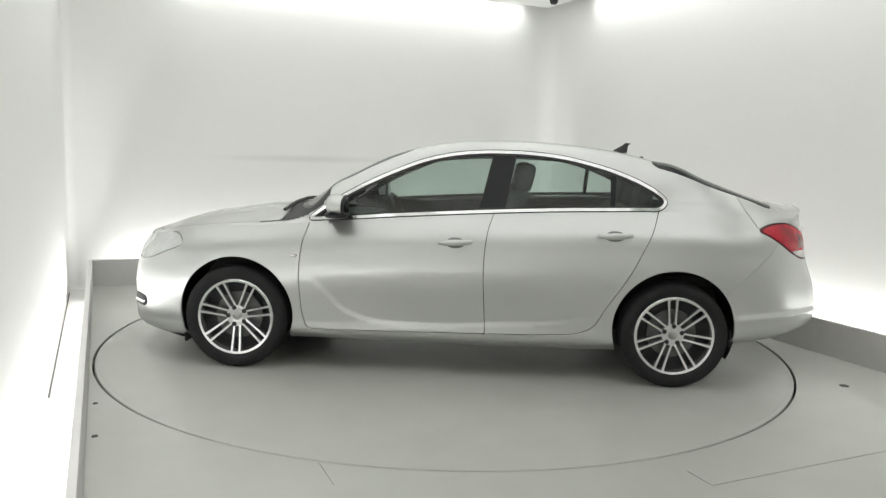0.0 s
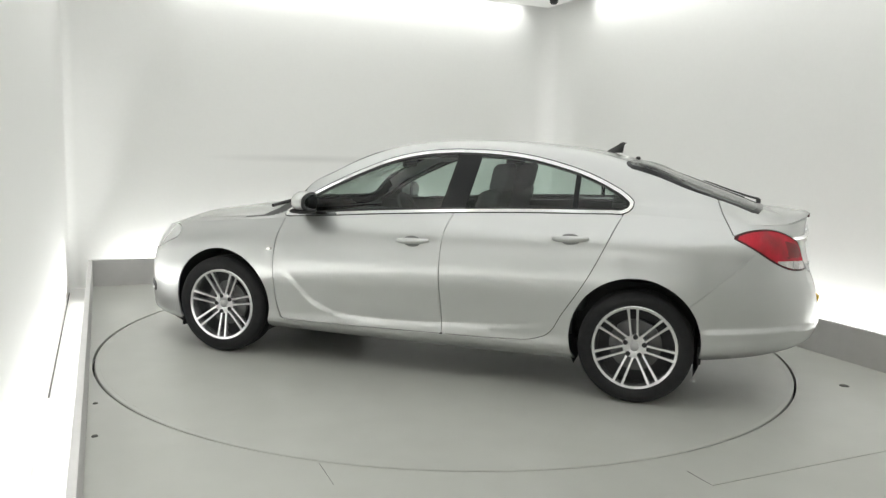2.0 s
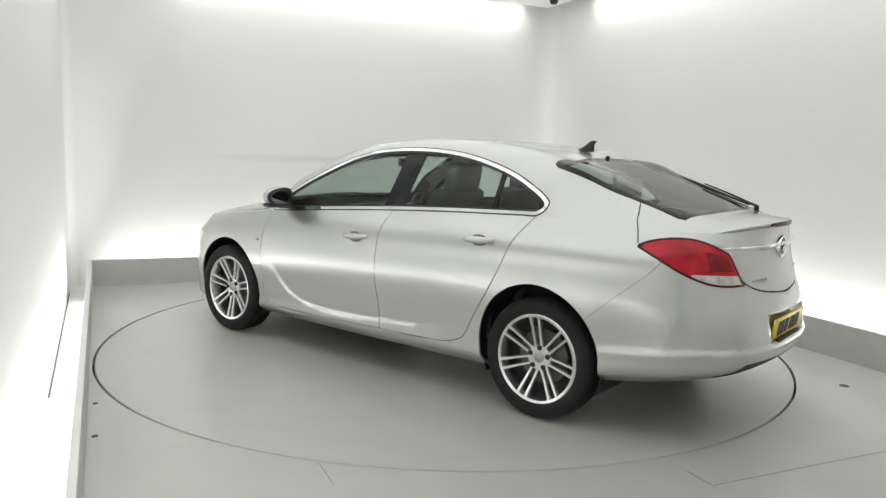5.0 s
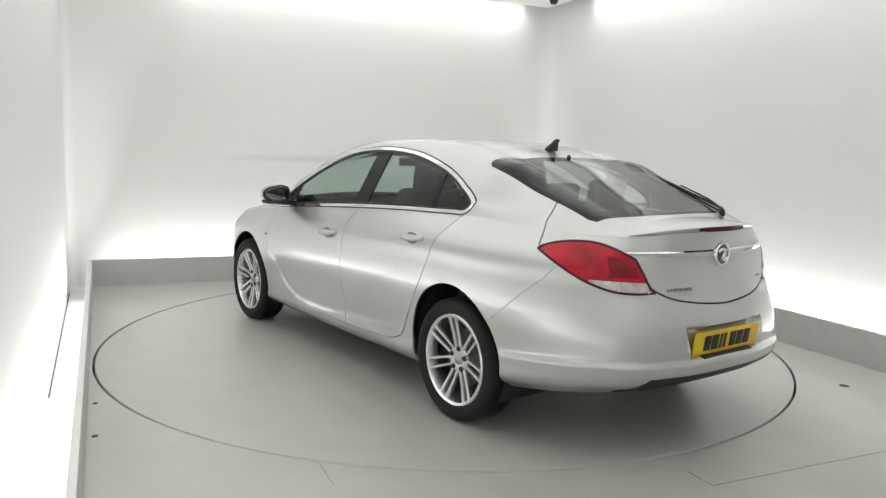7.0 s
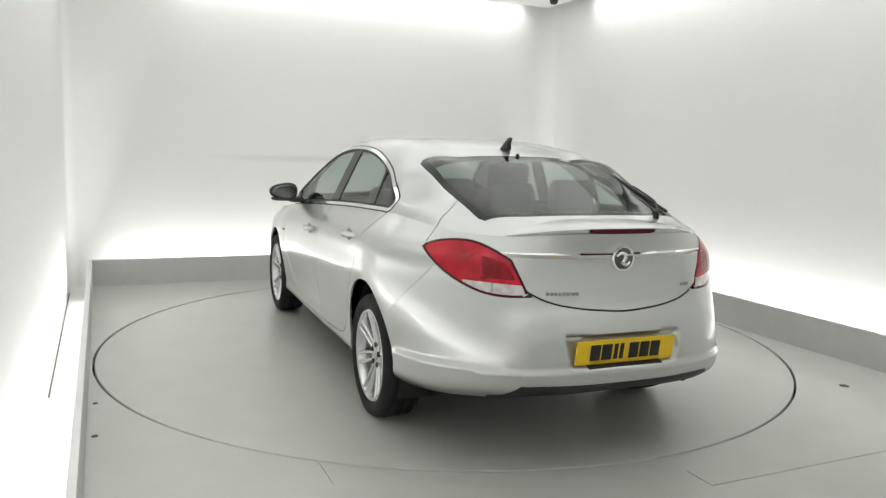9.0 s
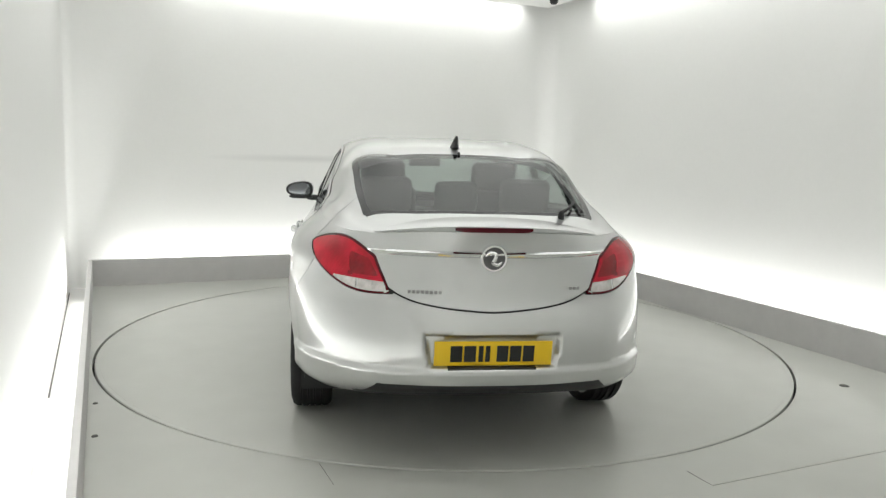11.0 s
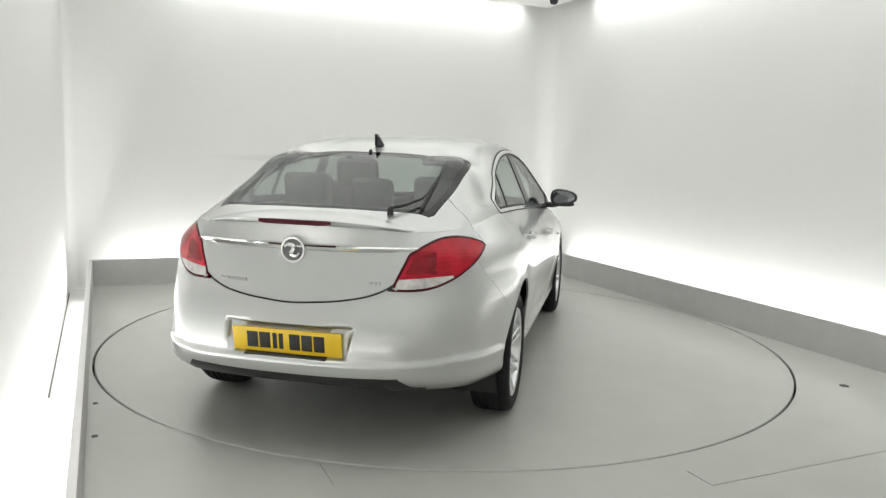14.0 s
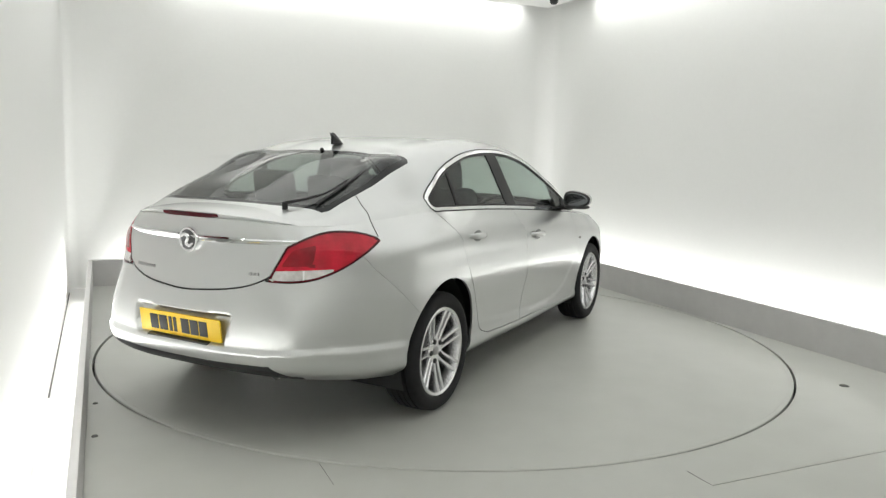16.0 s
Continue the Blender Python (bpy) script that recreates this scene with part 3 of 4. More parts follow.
def half_body():
    """Half of the body skin, cut along all its seams, as two lots of (points, normals, faces, region)."""
    low, up = grid_bm(lower_net(.021)), grid_bm(upper_net(.03, .026))
    # crease of the pressed blade on the doors
    sd = lambda P: (P[:, 1] > .8) & (abs(P[:, 0]) < 1.2)

    def blade(P):
        d = poly_dist(BLADE, xz(P), False)
        i = np.interp(P[:, 0], BLADE[::-1, 0], BLADE[::-1, 1])
        return np.where(P[:, 2] > i, d, -d)

    cut(low, blade, sd)
    cut(low, lambda P: blade(P) - .032, sd)
    low.verts.ensure_lookup_table()
    co = np.array([v.co for v in low.verts])
    bd = blade(co)
    for v, d in zip(low.verts, bd):
        if d > 0 and abs(v.co.x) < 1.2 and v.co.y > .8:
            fade = min(1, max(0, (.985 - v.co.x) / .12)) * min(1, max(0, (v.co.x + .98) / .5)) * min(1, max(0, (.70 - v.co.z) / .25))
            v.co.y -= .007 * min(1, d / .032) * fade
    # ledge along the rear bumper and the number plate's recess
    rb = lambda P: P[:, 0] < -1.70
    lg = lambda P: signed(LEDGE, xz(P))
    cut(low, lg, rb)
    cut(low, lambda P: lg(P) - .028, rb)
    rc = lambda P: poly_dist(RECESS, P[:, 1:])
    rcm = lambda P: (P[:, 0] < -2.2) & (P[:, 2] < .72)
    cut(low, rc, rcm)
    cut(low, lambda P: rc(P) + .016, rcm)
    low.verts.ensure_lookup_table()
    co = np.array([v.co for v in low.verts])
    low.normal_update()
    for v, d, r in zip(low.verts, lg(co), rc(co)):
        if v.co.x < -1.70 and 0 < d < .26:
            n = Vector((v.co.x + 1.5, v.co.y, 0)).normalized()
            v.co -= n * .015 * min(1, d / .028) * min(1, (.26 - d) / .20) * min(1, (-1.70 - v.co.x) / .08)
        if v.co.x < -2.2 and r < 0:
            v.co.x += .034 * min(1, -r / .016)
    # cuts on the body side
    for c, lim in ((ARCH_F, 1), (ARCH_R, -1)):
        cut(low, ring_d(c), side)
        cut(low, lambda P, c=c: ring_d((c[0], c[1], c[2] + .022))(P), side)
    for g in (-GAPW, GAPW):
        cut(low, lambda P: poly_dist(DOOR_F, xz(P)) - g, side)
        cut(low, lambda P: poly_dist(DOOR_R, xz(P)) - g, side)
        cut(low, lambda P: poly_dist(LAMP, slant(P)) - g * .5 - .001, lambda P: P[:, 0] < -1.7)
        cut(low, lambda P: poly_dist(HEAD, xz(P)) - g, lambda P: (P[:, 0] > 1.6) & (P[:, 1] > .4))
    cut(low, lambda P: poly_dist(LAMP, slant(P)) + .009, lambda P: P[:, 0] < -1.7)
    cut(low, lambda P: poly_dist(LAMP_CELL, slant(P)), lambda P: P[:, 0] < -1.7)
    cut(low, lambda P: abs(slant(P)[:, 0] - 1.135) - .006, lambda P: (P[:, 0] < -1.7) & (P[:, 2] < .90))
    cut(low, lambda P: P[:, 2] - .848 - (P[:, 1] - .5) * .05, lambda P: (P[:, 0] < -1.7))
    for w in (-.0025, .0025):
        cut(low, lambda P: signed(BUMPER_LINE, xz(P)) - w * .36, lambda P: (P[:, 0] < -1.5) & (P[:, 1] > .5))
        for b in (low, up):
            cut(b, lambda P: signed(HATCH_SIDE, P[:, [2, 0]]) - w, lambda P: (P[:, 0] < -1.6) & (P[:, 1] > .3) & (P[:, 2] > .98))
        cut(low, lambda P: signed(HATCH_LOW, P[:, 1:]) - w * 1.6, lambda P: (P[:, 0] < -2.1) & (P[:, 1] < .53))
    cut(low, lambda P: P[:, 2] - Z_VALANCE(P), lambda P: P[:, 0] < -1.9)
    # windows
    for g in (.007, 0, -.018, -.030):
        cut(up, lambda P: poly_dist(DLO, xz(P)) - g, lambda P: P[:, 1] > .5)
        cut(low, lambda P: poly_dist(DLO, xz(P)) - g, lambda P: P[:, 1] > .5)
    for fn in PILLARS:
        cut(up, fn, lambda P: P[:, 1] > .5)
    for g in (0, -.03):
        cut(up, lambda P: poly_dist(REAR_WIN, P[:, :2]) - g, lambda P: P[:, 0] < -1.1)
        cut(up, lambda P: poly_dist(WINDSCREEN, P[:, :2]) - g, lambda P: P[:, 0] > .2)
    for g in (-GAPW, GAPW):
        cut(up, lambda P: poly_dist(BONNET, P[:, :2]) - g, lambda P: P[:, 0] > .9)
    out = []
    for bm, kind in ((low, "low"), (up, "up")):
        bmesh.ops.remove_doubles(bm, verts=bm.verts, dist=1e-5)
        bm.normal_update()
        bm.verts.index_update()
        pts = np.array([v.co for v in bm.verts])
        nrm = np.array([v.normal for v in bm.verts])
        cen = np.array([f.calc_center_median() for f in bm.faces])
        fn = np.array([f.normal for f in bm.faces])
        away = cen - np.array((0, 0, .6)) * 1.0
        away[:, 0] *= .35
        flip = (fn * away).sum(1).sum() < 0
        faces = [[v.index for v in f.verts][::-1 if flip else 1] for f in bm.faces]
        if flip:
            nrm = -nrm
        mid = abs(pts[:, 1]) < 1e-4
        nrm[mid, 1] = 0
        nrm /= np.maximum(np.linalg.norm(nrm, axis=1), 1e-9)[:, None]
        out.append((pts, nrm, faces, classify(cen, kind)))
        bm.free()
    return out


def Z_VALANCE(P):
    y = abs(P[:, 1])
    return .416 + np.clip((y - .50) / .06, 0, 1) * -.055 + np.clip((y - .60) / .03, 0, 1) * -.2


PILLARS = [lambda P: P[:, 0] - (-.145 - (P[:, 2] - 1.04) * .22), lambda P: P[:, 0] - (-.30 - (P[:, 2] - 1.04) * .20),
           lambda P: P[:, 0] - (-.955 - (P[:, 2] - 1.08) * .03), lambda P: P[:, 0] - (-.985 - (P[:, 2] - 1.08) * .03),
           lambda P: P[:, 0] - (.72 + (P[:, 2] - 1.0) * .15)]


def classify(C, kind):
    x, y, z = C.T
    reg = np.full(len(C), "quarter_panel", object)
    reg[x > .9] = "front_wing"
    dlo, df, dr = (poly_dist(p, xz(C)) for p in (DLO, DOOR_F, DOOR_R))
    b0, b1, c0, c1, f0 = (fn(C) for fn in PILLARS)
    if kind == "low":
        reg[(z < .29) & (abs(x) < 1.1)] = "sill"
        reg[(x > -1.0) & (x < .92) & (z >= .25)] = "sill"
        reg[(df < -GAPW)] = "front_door"
        reg[(dr < -GAPW)] = "rear_door"
        s = y > .55
        reg[s & ((abs(df) < GAPW) | (abs(dr) < GAPW)) & (x < 1.0)] = "none"
        bl = np.interp(x, [p[0] for p in BUMPER_LINE][::-1], [p[1] for p in BUMPER_LINE][::-1])
        hl = np.interp(y, HATCH_LOW[:, 0], HATCH_LOW[:, 1])
        rear = (x < -1.62) & (z < bl)
        reg[rear | ((x < -2.05) & (z < hl + .25) & (y > .40) & (z < .95)) | ((x < -2.1) & (z < hl))] = "rear_bumper"
        reg[(x < -1.62) & (z < .55)] = "rear_bumper"
        lam = poly_dist(LAMP, slant(C))
        inner = (x < -2.1) & (y < .56) & (z > hl) & (lam > 0)
        reg[inner & (z > .731)] = "tailgate"
        hs = np.interp(z, [p[0] for p in HATCH_SIDE], [p[1] for p in HATCH_SIDE])
        reg[(x < hs) & (z > .96) & (lam > 0)] = "tailgate"
        reg[(x < -1.6) & (y > .5) & (abs(signed(BUMPER_LINE, xz(C))) < .0009) & (lam > 0)] = "none"
        reg[(x < -1.7) & (y > .45) & (z > .988) & (lam > .0) & (abs(signed(HATCH_SIDE, C[:, [2, 0]])) < .0025)] = "none"
        reg[(x < -2.1) & (y < .50) & (abs(signed(HATCH_LOW, C[:, 1:])) < .004)] = "none"
        reg[(x < -1.9) & (z < Z_VALANCE(C))] = "rear_valance"
        lm = (x < -1.7) & (lam < GAPW * .5 + .001)
        reg[lm] = "none"
        reg[(x < -1.7) & (lam < -GAPW * .5 + .001)] = "lamp_rim"
        clear = z < .848 + (y - .5) * .05
        body = (x < -1.7) & (lam < -.009)
        reg[body] = "red_lens"
        reg[body & (poly_dist(LAMP_CELL, slant(C)) < 0)] = "deep_lens"
        reg[body & clear & (slant(C)[:, 0] > 1.0)] = "clear_lens"
        reg[body & clear & (abs(slant(C)[:, 0] - 1.135) < .006)] = "lens_divider"
        reg[(x < -1.7) & (lam > -.0006) & (lam < GAPW * .5 + .001) & (slant(C)[:, 0] < .766)] = "quarter_panel"
        hd = poly_dist(HEAD, xz(C))
        hm = (x > 1.6) & (y > .4)
        reg[hm & (hd < GAPW)] = "none"
        reg[hm & (hd < -GAPW)] = "headlamp_lens"
        reg[(x > 1.75) & (hd > GAPW) & (z < .62)] = "front_bumper"
        reg[(x > 2.0) & (z >= .62) & ~(hm & (hd < GAPW))] = "front_bumper"
        # black band round the chrome surround, coloured as its thin shadow gap
        reg[(dlo < .007) & s & (abs(x) < 1.35)] = "gap_shade"
        reg[(dlo < 0) & s & (abs(x) < 1.35)] = "window_trim"
        for c in (ARCH_F, ARCH_R):
            d = ring_d(c)(C)
            reg[s & (d < 0)] = "none"
    else:
        reg[:] = "roof"
        reg[(x < -1.84) | ((x < -1.20) & (y < .6) & (z > 1.05))] = "roof"
        hs = np.interp(z, [p[0] for p in HATCH_SIDE], [p[1] for p in HATCH_SIDE])
        reg[(x < -.9) & (z < 1.36)] = "quarter_panel"
        reg[(x < hs)] = "tailgate"
        reg[(x < -1.7) & (y > .45) & (abs(signed(HATCH_SIDE, C[:, [2, 0]])) < .0025)] = "none"
        reg[(x > .85)] = "front_wing"
        bo = poly_dist(BONNET, C[:, :2])
        reg[(x > .9) & (bo < GAPW)] = "none"
        reg[(x > .9) & (bo < -GAPW)] = "bonnet"
        reg[(x > .8) & (x < 1.25) & (bo > GAPW) & (y < .78)] = "cowl"
        w = poly_dist(WINDSCREEN, C[:, :2])
        reg[(x > .2) & (w < 0)] = "screen_border"
        reg[(x > .2) & (w < -.03)] = "windscreen"
        w = poly_dist(REAR_WIN, C[:, :2])
        reg[(x < -1.1) & (w < 0)] = "rear_border"
        reg[(x < -1.1) & (w < -.03)] = "rear_window"
        s = y > .5
        reg[s & (dlo < .007)] = "gap_shade"
        reg[s & (dlo < 0)] = "window_trim"
        reg[s & (dlo < -.018)] = "window_seal"
        g = s & (dlo < -.030)
        reg[g] = "front_side_window"
        reg[g & (b0 < 0)] = "centre_pillar"
        reg[g & (b1 < 0)] = "rear_side_window"
        reg[g & (c0 < 0)] = "window_divider"
        reg[g & (c1 < 0)] = "quarter_window"
        reg[g & (f0 > 0)] = "mirror_sail"
    return reg


def panel(name, lots, mat, parent, label="", sides=(1, -1), rim=.012, lift=0.0):
    """One body panel out of the faces of a region, with its edges turned inwards."""
    V, N, F = [], [], []
    for s in sides:
        for pts, nrm, faces, reg in lots:
            pick = [f for f, r in zip(faces, reg) if r == name]
            if not pick:
                continue
            ids = {}
            mir = np.array((1, s, 1))
            fs = []
            for f in pick:
                g = []
                for i in f:
                    if i not in ids:
                        ids[i] = len(V)
                        V.append((pts[i] + nrm[i] * lift) * mir)
                        N.append(nrm[i] * mir)
                    g.append(ids[i])
                fs.append(g if s > 0 else g[::-1])
            F += fs
            count = {}
            for f in fs:
                for a, b in zip(f, f[1:] + f[:1]):
                    count[(a, b)] = 1
            for (a, b) in list(count):
                if (b, a) not in count and not (abs(V[a][1]) < 1e-4 and abs(V[b][1]) < 1e-4):
                    k = len(V)
                    A, B = np.array(V[a]), np.array(V[b])
                    na, nb = N[a], N[b]
                    out = np.cross(B - A, na)
                    ln = np.linalg.norm(out)
                    if ln < 1e-9:
                        continue
                    out = out / ln
                    V.extend([A, B, B - nb * rim, A - na * rim])
                    N.extend([out] * 4)
                    F.append([k + 1, k, k + 3, k + 2])
    me = bpy.data.meshes.new(name)
    me.from_pydata([tuple(v) for v in V], [], F)
    me.validate()
    me.polygons.foreach_set("use_smooth", [True] * len(me.polygons))
    if len(me.vertices) == len(N):
        me.normals_split_custom_set_from_vertices([tuple(n) for n in N])
    me.materials.append(mat)
    ob = new(name, me)
    ob.parent = parent
    if label:
        ob["label"] = label
    return ob


def make_body(car):
    lots = half_body()
    for nm, mat, lab in (("bonnet", M_SILVER, ""), ("roof", M_SILVER, ""), ("tailgate", M_SILVER, ""), ("rear_bumper", M_SILVER, ""), ("front_bumper", M_SILVER, ""),
                         ("rear_valance", M_BLACK, "matt black lower bumper valance"), ("cowl", M_BLACK, "black plastic wiper cowl"),
                         ("screen_border", M_GLOSS, "black windscreen border"), ("rear_border", M_GLOSS, "black rear window border")):
        panel(nm, lots, mat, car, lab)
    for nm, mat in (("windscreen", M_GLASS), ("rear_window", M_REAR_GLASS)):
        ob = panel(nm, lots, mat, car, "tinted glass", rim=.004)
        ob.visible_shadow = False
    for s in (1, -1):
        for nm, mat, lab in (("front_wing", M_SILVER, ""), ("quarter_panel", M_SILVER, ""), ("sill", M_SILVER, ""), ("front_door", M_SILVER, ""), ("rear_door", M_SILVER, ""),
                             ("window_trim", M_CHROME, "bright chrome window surround"), ("window_seal", M_BLACK, "black rubber seal"), ("gap_shade", M_BLACK, "thin black line for the shadow gap round the chrome"),
                             ("centre_pillar", M_GLOSS, "gloss black pillar"), ("window_divider", M_GLOSS, "black window bar"), ("mirror_sail", M_GLOSS, "black corner panel"),
                             ("headlamp_lens", M_HEAD, "clear headlamp")):
            panel(nm, lots, mat, car, lab, (s,), lift=.003 if nm == "window_trim" else 0)
        for nm in ("front_side_window", "rear_side_window", "quarter_window"):
            ob = panel(nm, lots, M_GLASS, car, "green tinted glass", (s,), rim=.003, lift=-.003)
            ob.visible_shadow = False
        lamp = panel("lamp_rim", lots, M_REDDARK, car, "dark outline of the lamp", (s,), rim=.03)
        lamp.name = "tail_lamp"
        lamp["label"] = "red and clear tail lamp"
        panel("red_lens", lots, M_RED, lamp, "red lens", (s,), lift=.002)
        panel("deep_lens", lots, M_REDMID, lamp, "deep red lens cell", (s,), lift=.001)
        panel("clear_lens", lots, M_CLEAR, lamp, "clear reversing lens", (s,), lift=.001)
        panel("lens_divider", lots, M_DULL, lamp, "grey bar between the lens cells", (s,))
    # dark lining behind the panels, seen only in the seams
    V, F = [], []
    for s in (1, -1):
        for pts, nrm, faces, reg in lots[:1]:
            base = len(V)
            V += [tuple((p - n * .016) * (1, s, 1)) for p, n in zip(pts, nrm)]
            F += [[base + i for i in (f if s > 0 else f[::-1])] for f, r, in zip(faces, reg) if all(ring_d(c)(pts[f]).min() > .0 for c in (ARCH_F, ARCH_R))]
    me = bpy.data.meshes.new("inner_shell")
    me.from_pydata(V, [], F)
    me.materials.append(M_BLACK)
    ob = new("inner_shell", me)
    ob.parent = car
    return lots[0][0]


# ---- wheels ----
WR = .328


def wheel_parts(holder):
    part("tyre", lathe([(.240, -.085), (.256, -.10), (.285, -.108), (.312, -.098), (.324, -.080), (.3265, -.058), (.319, -.056), (.319, -.048), (WR, -.046), (WR, -.022), (.319, -.020), (.319, -.010), (WR, -.008),
                         (WR, .008), (.319, .010), (.319, .020), (WR, .022), (WR, .046), (.319, .048), (.319, .056), (.3265, .058), (.324, .080), (.312, .098), (.285, .108), (.256, .10), (.240, .085)], 64),
         M_TYRE, holder, "black road tyre")
    part("rim", lathe([(.234, -.085), (.244, -.088), (.249, .090), (.240, .097), (.226, .092), (.219, .07), (.213, .03), (.208, -.08)], 64), M_ALLOY, holder, "silver alloy rim")
    part("brake_disc", lathe([(.001, -.01), (.15, -.01), (.15, .012), (.07, .012), (.07, .03), (.001, .03)], 40), M_DISC, holder, "dull steel brake disc")
    # near-black disc that stands in for the shaded depth behind the spokes
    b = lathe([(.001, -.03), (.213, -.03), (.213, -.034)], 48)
    part("wheel_shade_disc", b, M_HUB, holder, "near-black disc for the shaded inside of the wheel")
    part("hub", lathe([(.001, .056), (.03, .056), (.045, .060), (.068, .058), (.076, .047), (.077, .01)], 40), M_ALLOY, holder, "alloy hub with centre cap")
    part("centre_cap", lathe([(.001, .067), (.020, .066), (.026, .061), (.026, .050)], 32), M_DULL, holder, "bright round centre cap")
    for sg in (1, -1):
        sp = bmesh.new()
        n, rows = 7, []
        for i in range(n):
            u = i / (n - 1)
            r = .050 + u * .180
            w = .0106 - .0016 * math.sin(u * math.pi) + .0012 * u
            yy = .054 + .036 * u**1.3
            cx = sg * (.0175 + .0085 * u)
            rows.append([sp.verts.new((cx + a * w, yy + o, r)) for a, o in ((-1, -.004), (-.6, .0035), (.6, .0035), (1, -.004), (.9, -.03), (-.9, -.03))])
        for a, b in zip(rows, rows[1:]):
            for j in range(6):
                sp.faces.new((a[j], a[(j + 1) % 6], b[(j + 1) % 6], b[j]))
        sp.faces.new(rows[0])
        sp.faces.new(rows[-1][::-1])
        first = part("spoke", sp, M_ALLOY, holder, "silver alloy spoke", 35)
        for i in range(1, 7):
            o = first.copy()
            scene.collection.objects.link(o)
            o.matrix_basis = pose(0, 0, 0, 0, 360 / 7 * i, 0)
    bolt = part("wheel_bolt", lathe([(.001, .064), (.0125, .064), (.0145, .061), (.0145, .045)], 12), M_HUB, holder, "dark wheel bolt", m=pose(.056 * math.cos(.45), 0, .056 * math.sin(.45)))
    for i in range(1, 5):
        o = bolt.copy()
        scene.collection.objects.link(o)
        a = 2 * math.pi * i / 5
        o.matrix_basis = pose(.056 * math.cos(a + .45), 0, .056 * math.sin(a + .45))


car = tagged(new("car"), "silver five-door hatchback car parked on the turntable", "car")
SKIN = make_body(car)
wheel = new("wheel")
wheel.parent = car
wheel_parts(wheel)
wheel.matrix_basis = pose(1.374, .797, WR, 0, 25.7, 0)
for x, s, turn in ((-1.3685, 1, 5), (1.3685, -1, 0), (-1.3685, -1, 30)):
    o = copy_thing(wheel, pose(x, .797 * s, WR, 0, turn, 0 if s > 0 else 180))
    o.parent = car


# ---- the car: fittings ----
def mirrored(make, *a):
    """Builds a part for both sides: make gets s = 1 for the left side, -1 for the right."""
    for s in (1, -1):
        make(s, *a)


def flip_y(bm, s):
    if s < 0:
        for v in bm.verts:
            v.co.y = -v.co.y
        bmesh.ops.reverse_faces(bm, faces=bm.faces)
    return bm


def ellipsoid(cx, cy, cz, rx, ry, rz, power=2.5, n=20):
    bm = bmesh.new()
    bmesh.ops.create_uvsphere(bm, u_segments=n * 2, v_segments=n, radius=1)
    for v in bm.verts:
        c = v.co
        k = (abs(c.x) ** power + abs(c.y) ** power + abs(c.z) ** power) ** (-1 / power)
        v.co = Vector((cx + c.x * k * rx, cy + c.y * k * ry, cz + c.z * k * rz))
    return bm


def door_mirror(s):
    b = ellipsoid(.715, .965, 1.068, .075, .108, .066, 2.6)
    for v in b.verts:
        u = (v.co.y - .86) / .21
        v.co.z = 1.06 + (v.co.z - 1.06) * (1.12 - .38 * max(0, u))
        v.co.x += .02 * (1 - u) - .03 * u
        if v.co.x < .672:
            v.co.x = .672
    shell = part("mirror_housing", flip_y(b, s), M_SILVER, car, "silver door mirror housing")
    b = ellipsoid(.668, .965, 1.066, .012, .105, .066, 2.6)
    for v in b.verts:
        u = (v.co.y - .86) / .21
        v.co.z = 1.06 + (v.co.z - 1.06) * (1.12 - .38 * max(0, u))
    part("mirror_rim", flip_y(b, s), M_BLACK, shell, "black plastic rim")
    b = ellipsoid(.656, .965, 1.066, .003, .088, .052, 2.4)
    for v in b.verts:
        u = (v.co.y - .86) / .21
        v.co.z = 1.06 + (v.co.z - 1.06) * (1.12 - .38 * max(0, u))
    part("mirror_pane", flip_y(b, s), M_MIRROR, shell, "mirror glass")
    b = ellipsoid(.715, .955, 1.008, .070, .095, .016, 3)
    join(b, ellipsoid(.76, .855, .998, .05, .06, .022, 3))
    part("mirror_foot", flip_y(b, s), M_BLACK, shell, "black plastic mirror foot")


mirrored(door_mirror)


def door_handle(s, x, z, y):
    b = bmesh.new()
    n, rows = 13, []
    for i in range(n):
        u = i / (n - 1) * 2 - 1
        lift = .034 * (1 - abs(u) ** 3) + .006
        h = .019 * (1 - .45 * u * u)
        xx = x - u * .105
        zz = z - u * .004 * -1
        rows.append([b.verts.new((xx, y + lift + dy, zz + dz * h)) for dy, dz in ((-.006, 1), (.004, .8), (.008, .2), (.006, -.6), (-.002, -1), (-.010, -.7), (-.012, .6))])
    for p, q in zip(rows, rows[1:]):
        for j in range(7):
            b.faces.new((p[j], p[(j + 1) % 7], q[(j + 1) % 7], q[j]))
    b.faces.new(rows[0])
    b.faces.new(rows[-1][::-1])
    h = part("door_handle", flip_y(b, s), M_SILVER, car, "silver body-coloured door handle", 60)
    b = ellipsoid(x, y + .008, z - .004, .056, .007, .034, 2.2, 12)
    part("handle_cup", flip_y(b, s), M_DARKCUP, h, "shaded cup behind the handle")


# darker silver: the recess shade behind the handle is in the colour
M_DARKCUP = material("cup_silver_shade", (0.22, 0.222, 0.22), 0.35, metal=0.6, coat=1.0)
for hx, hz, hy in ((-.01, .862, .908), (-.975, .934, .893)):
    mirrored(door_handle, hx, hz, hy)


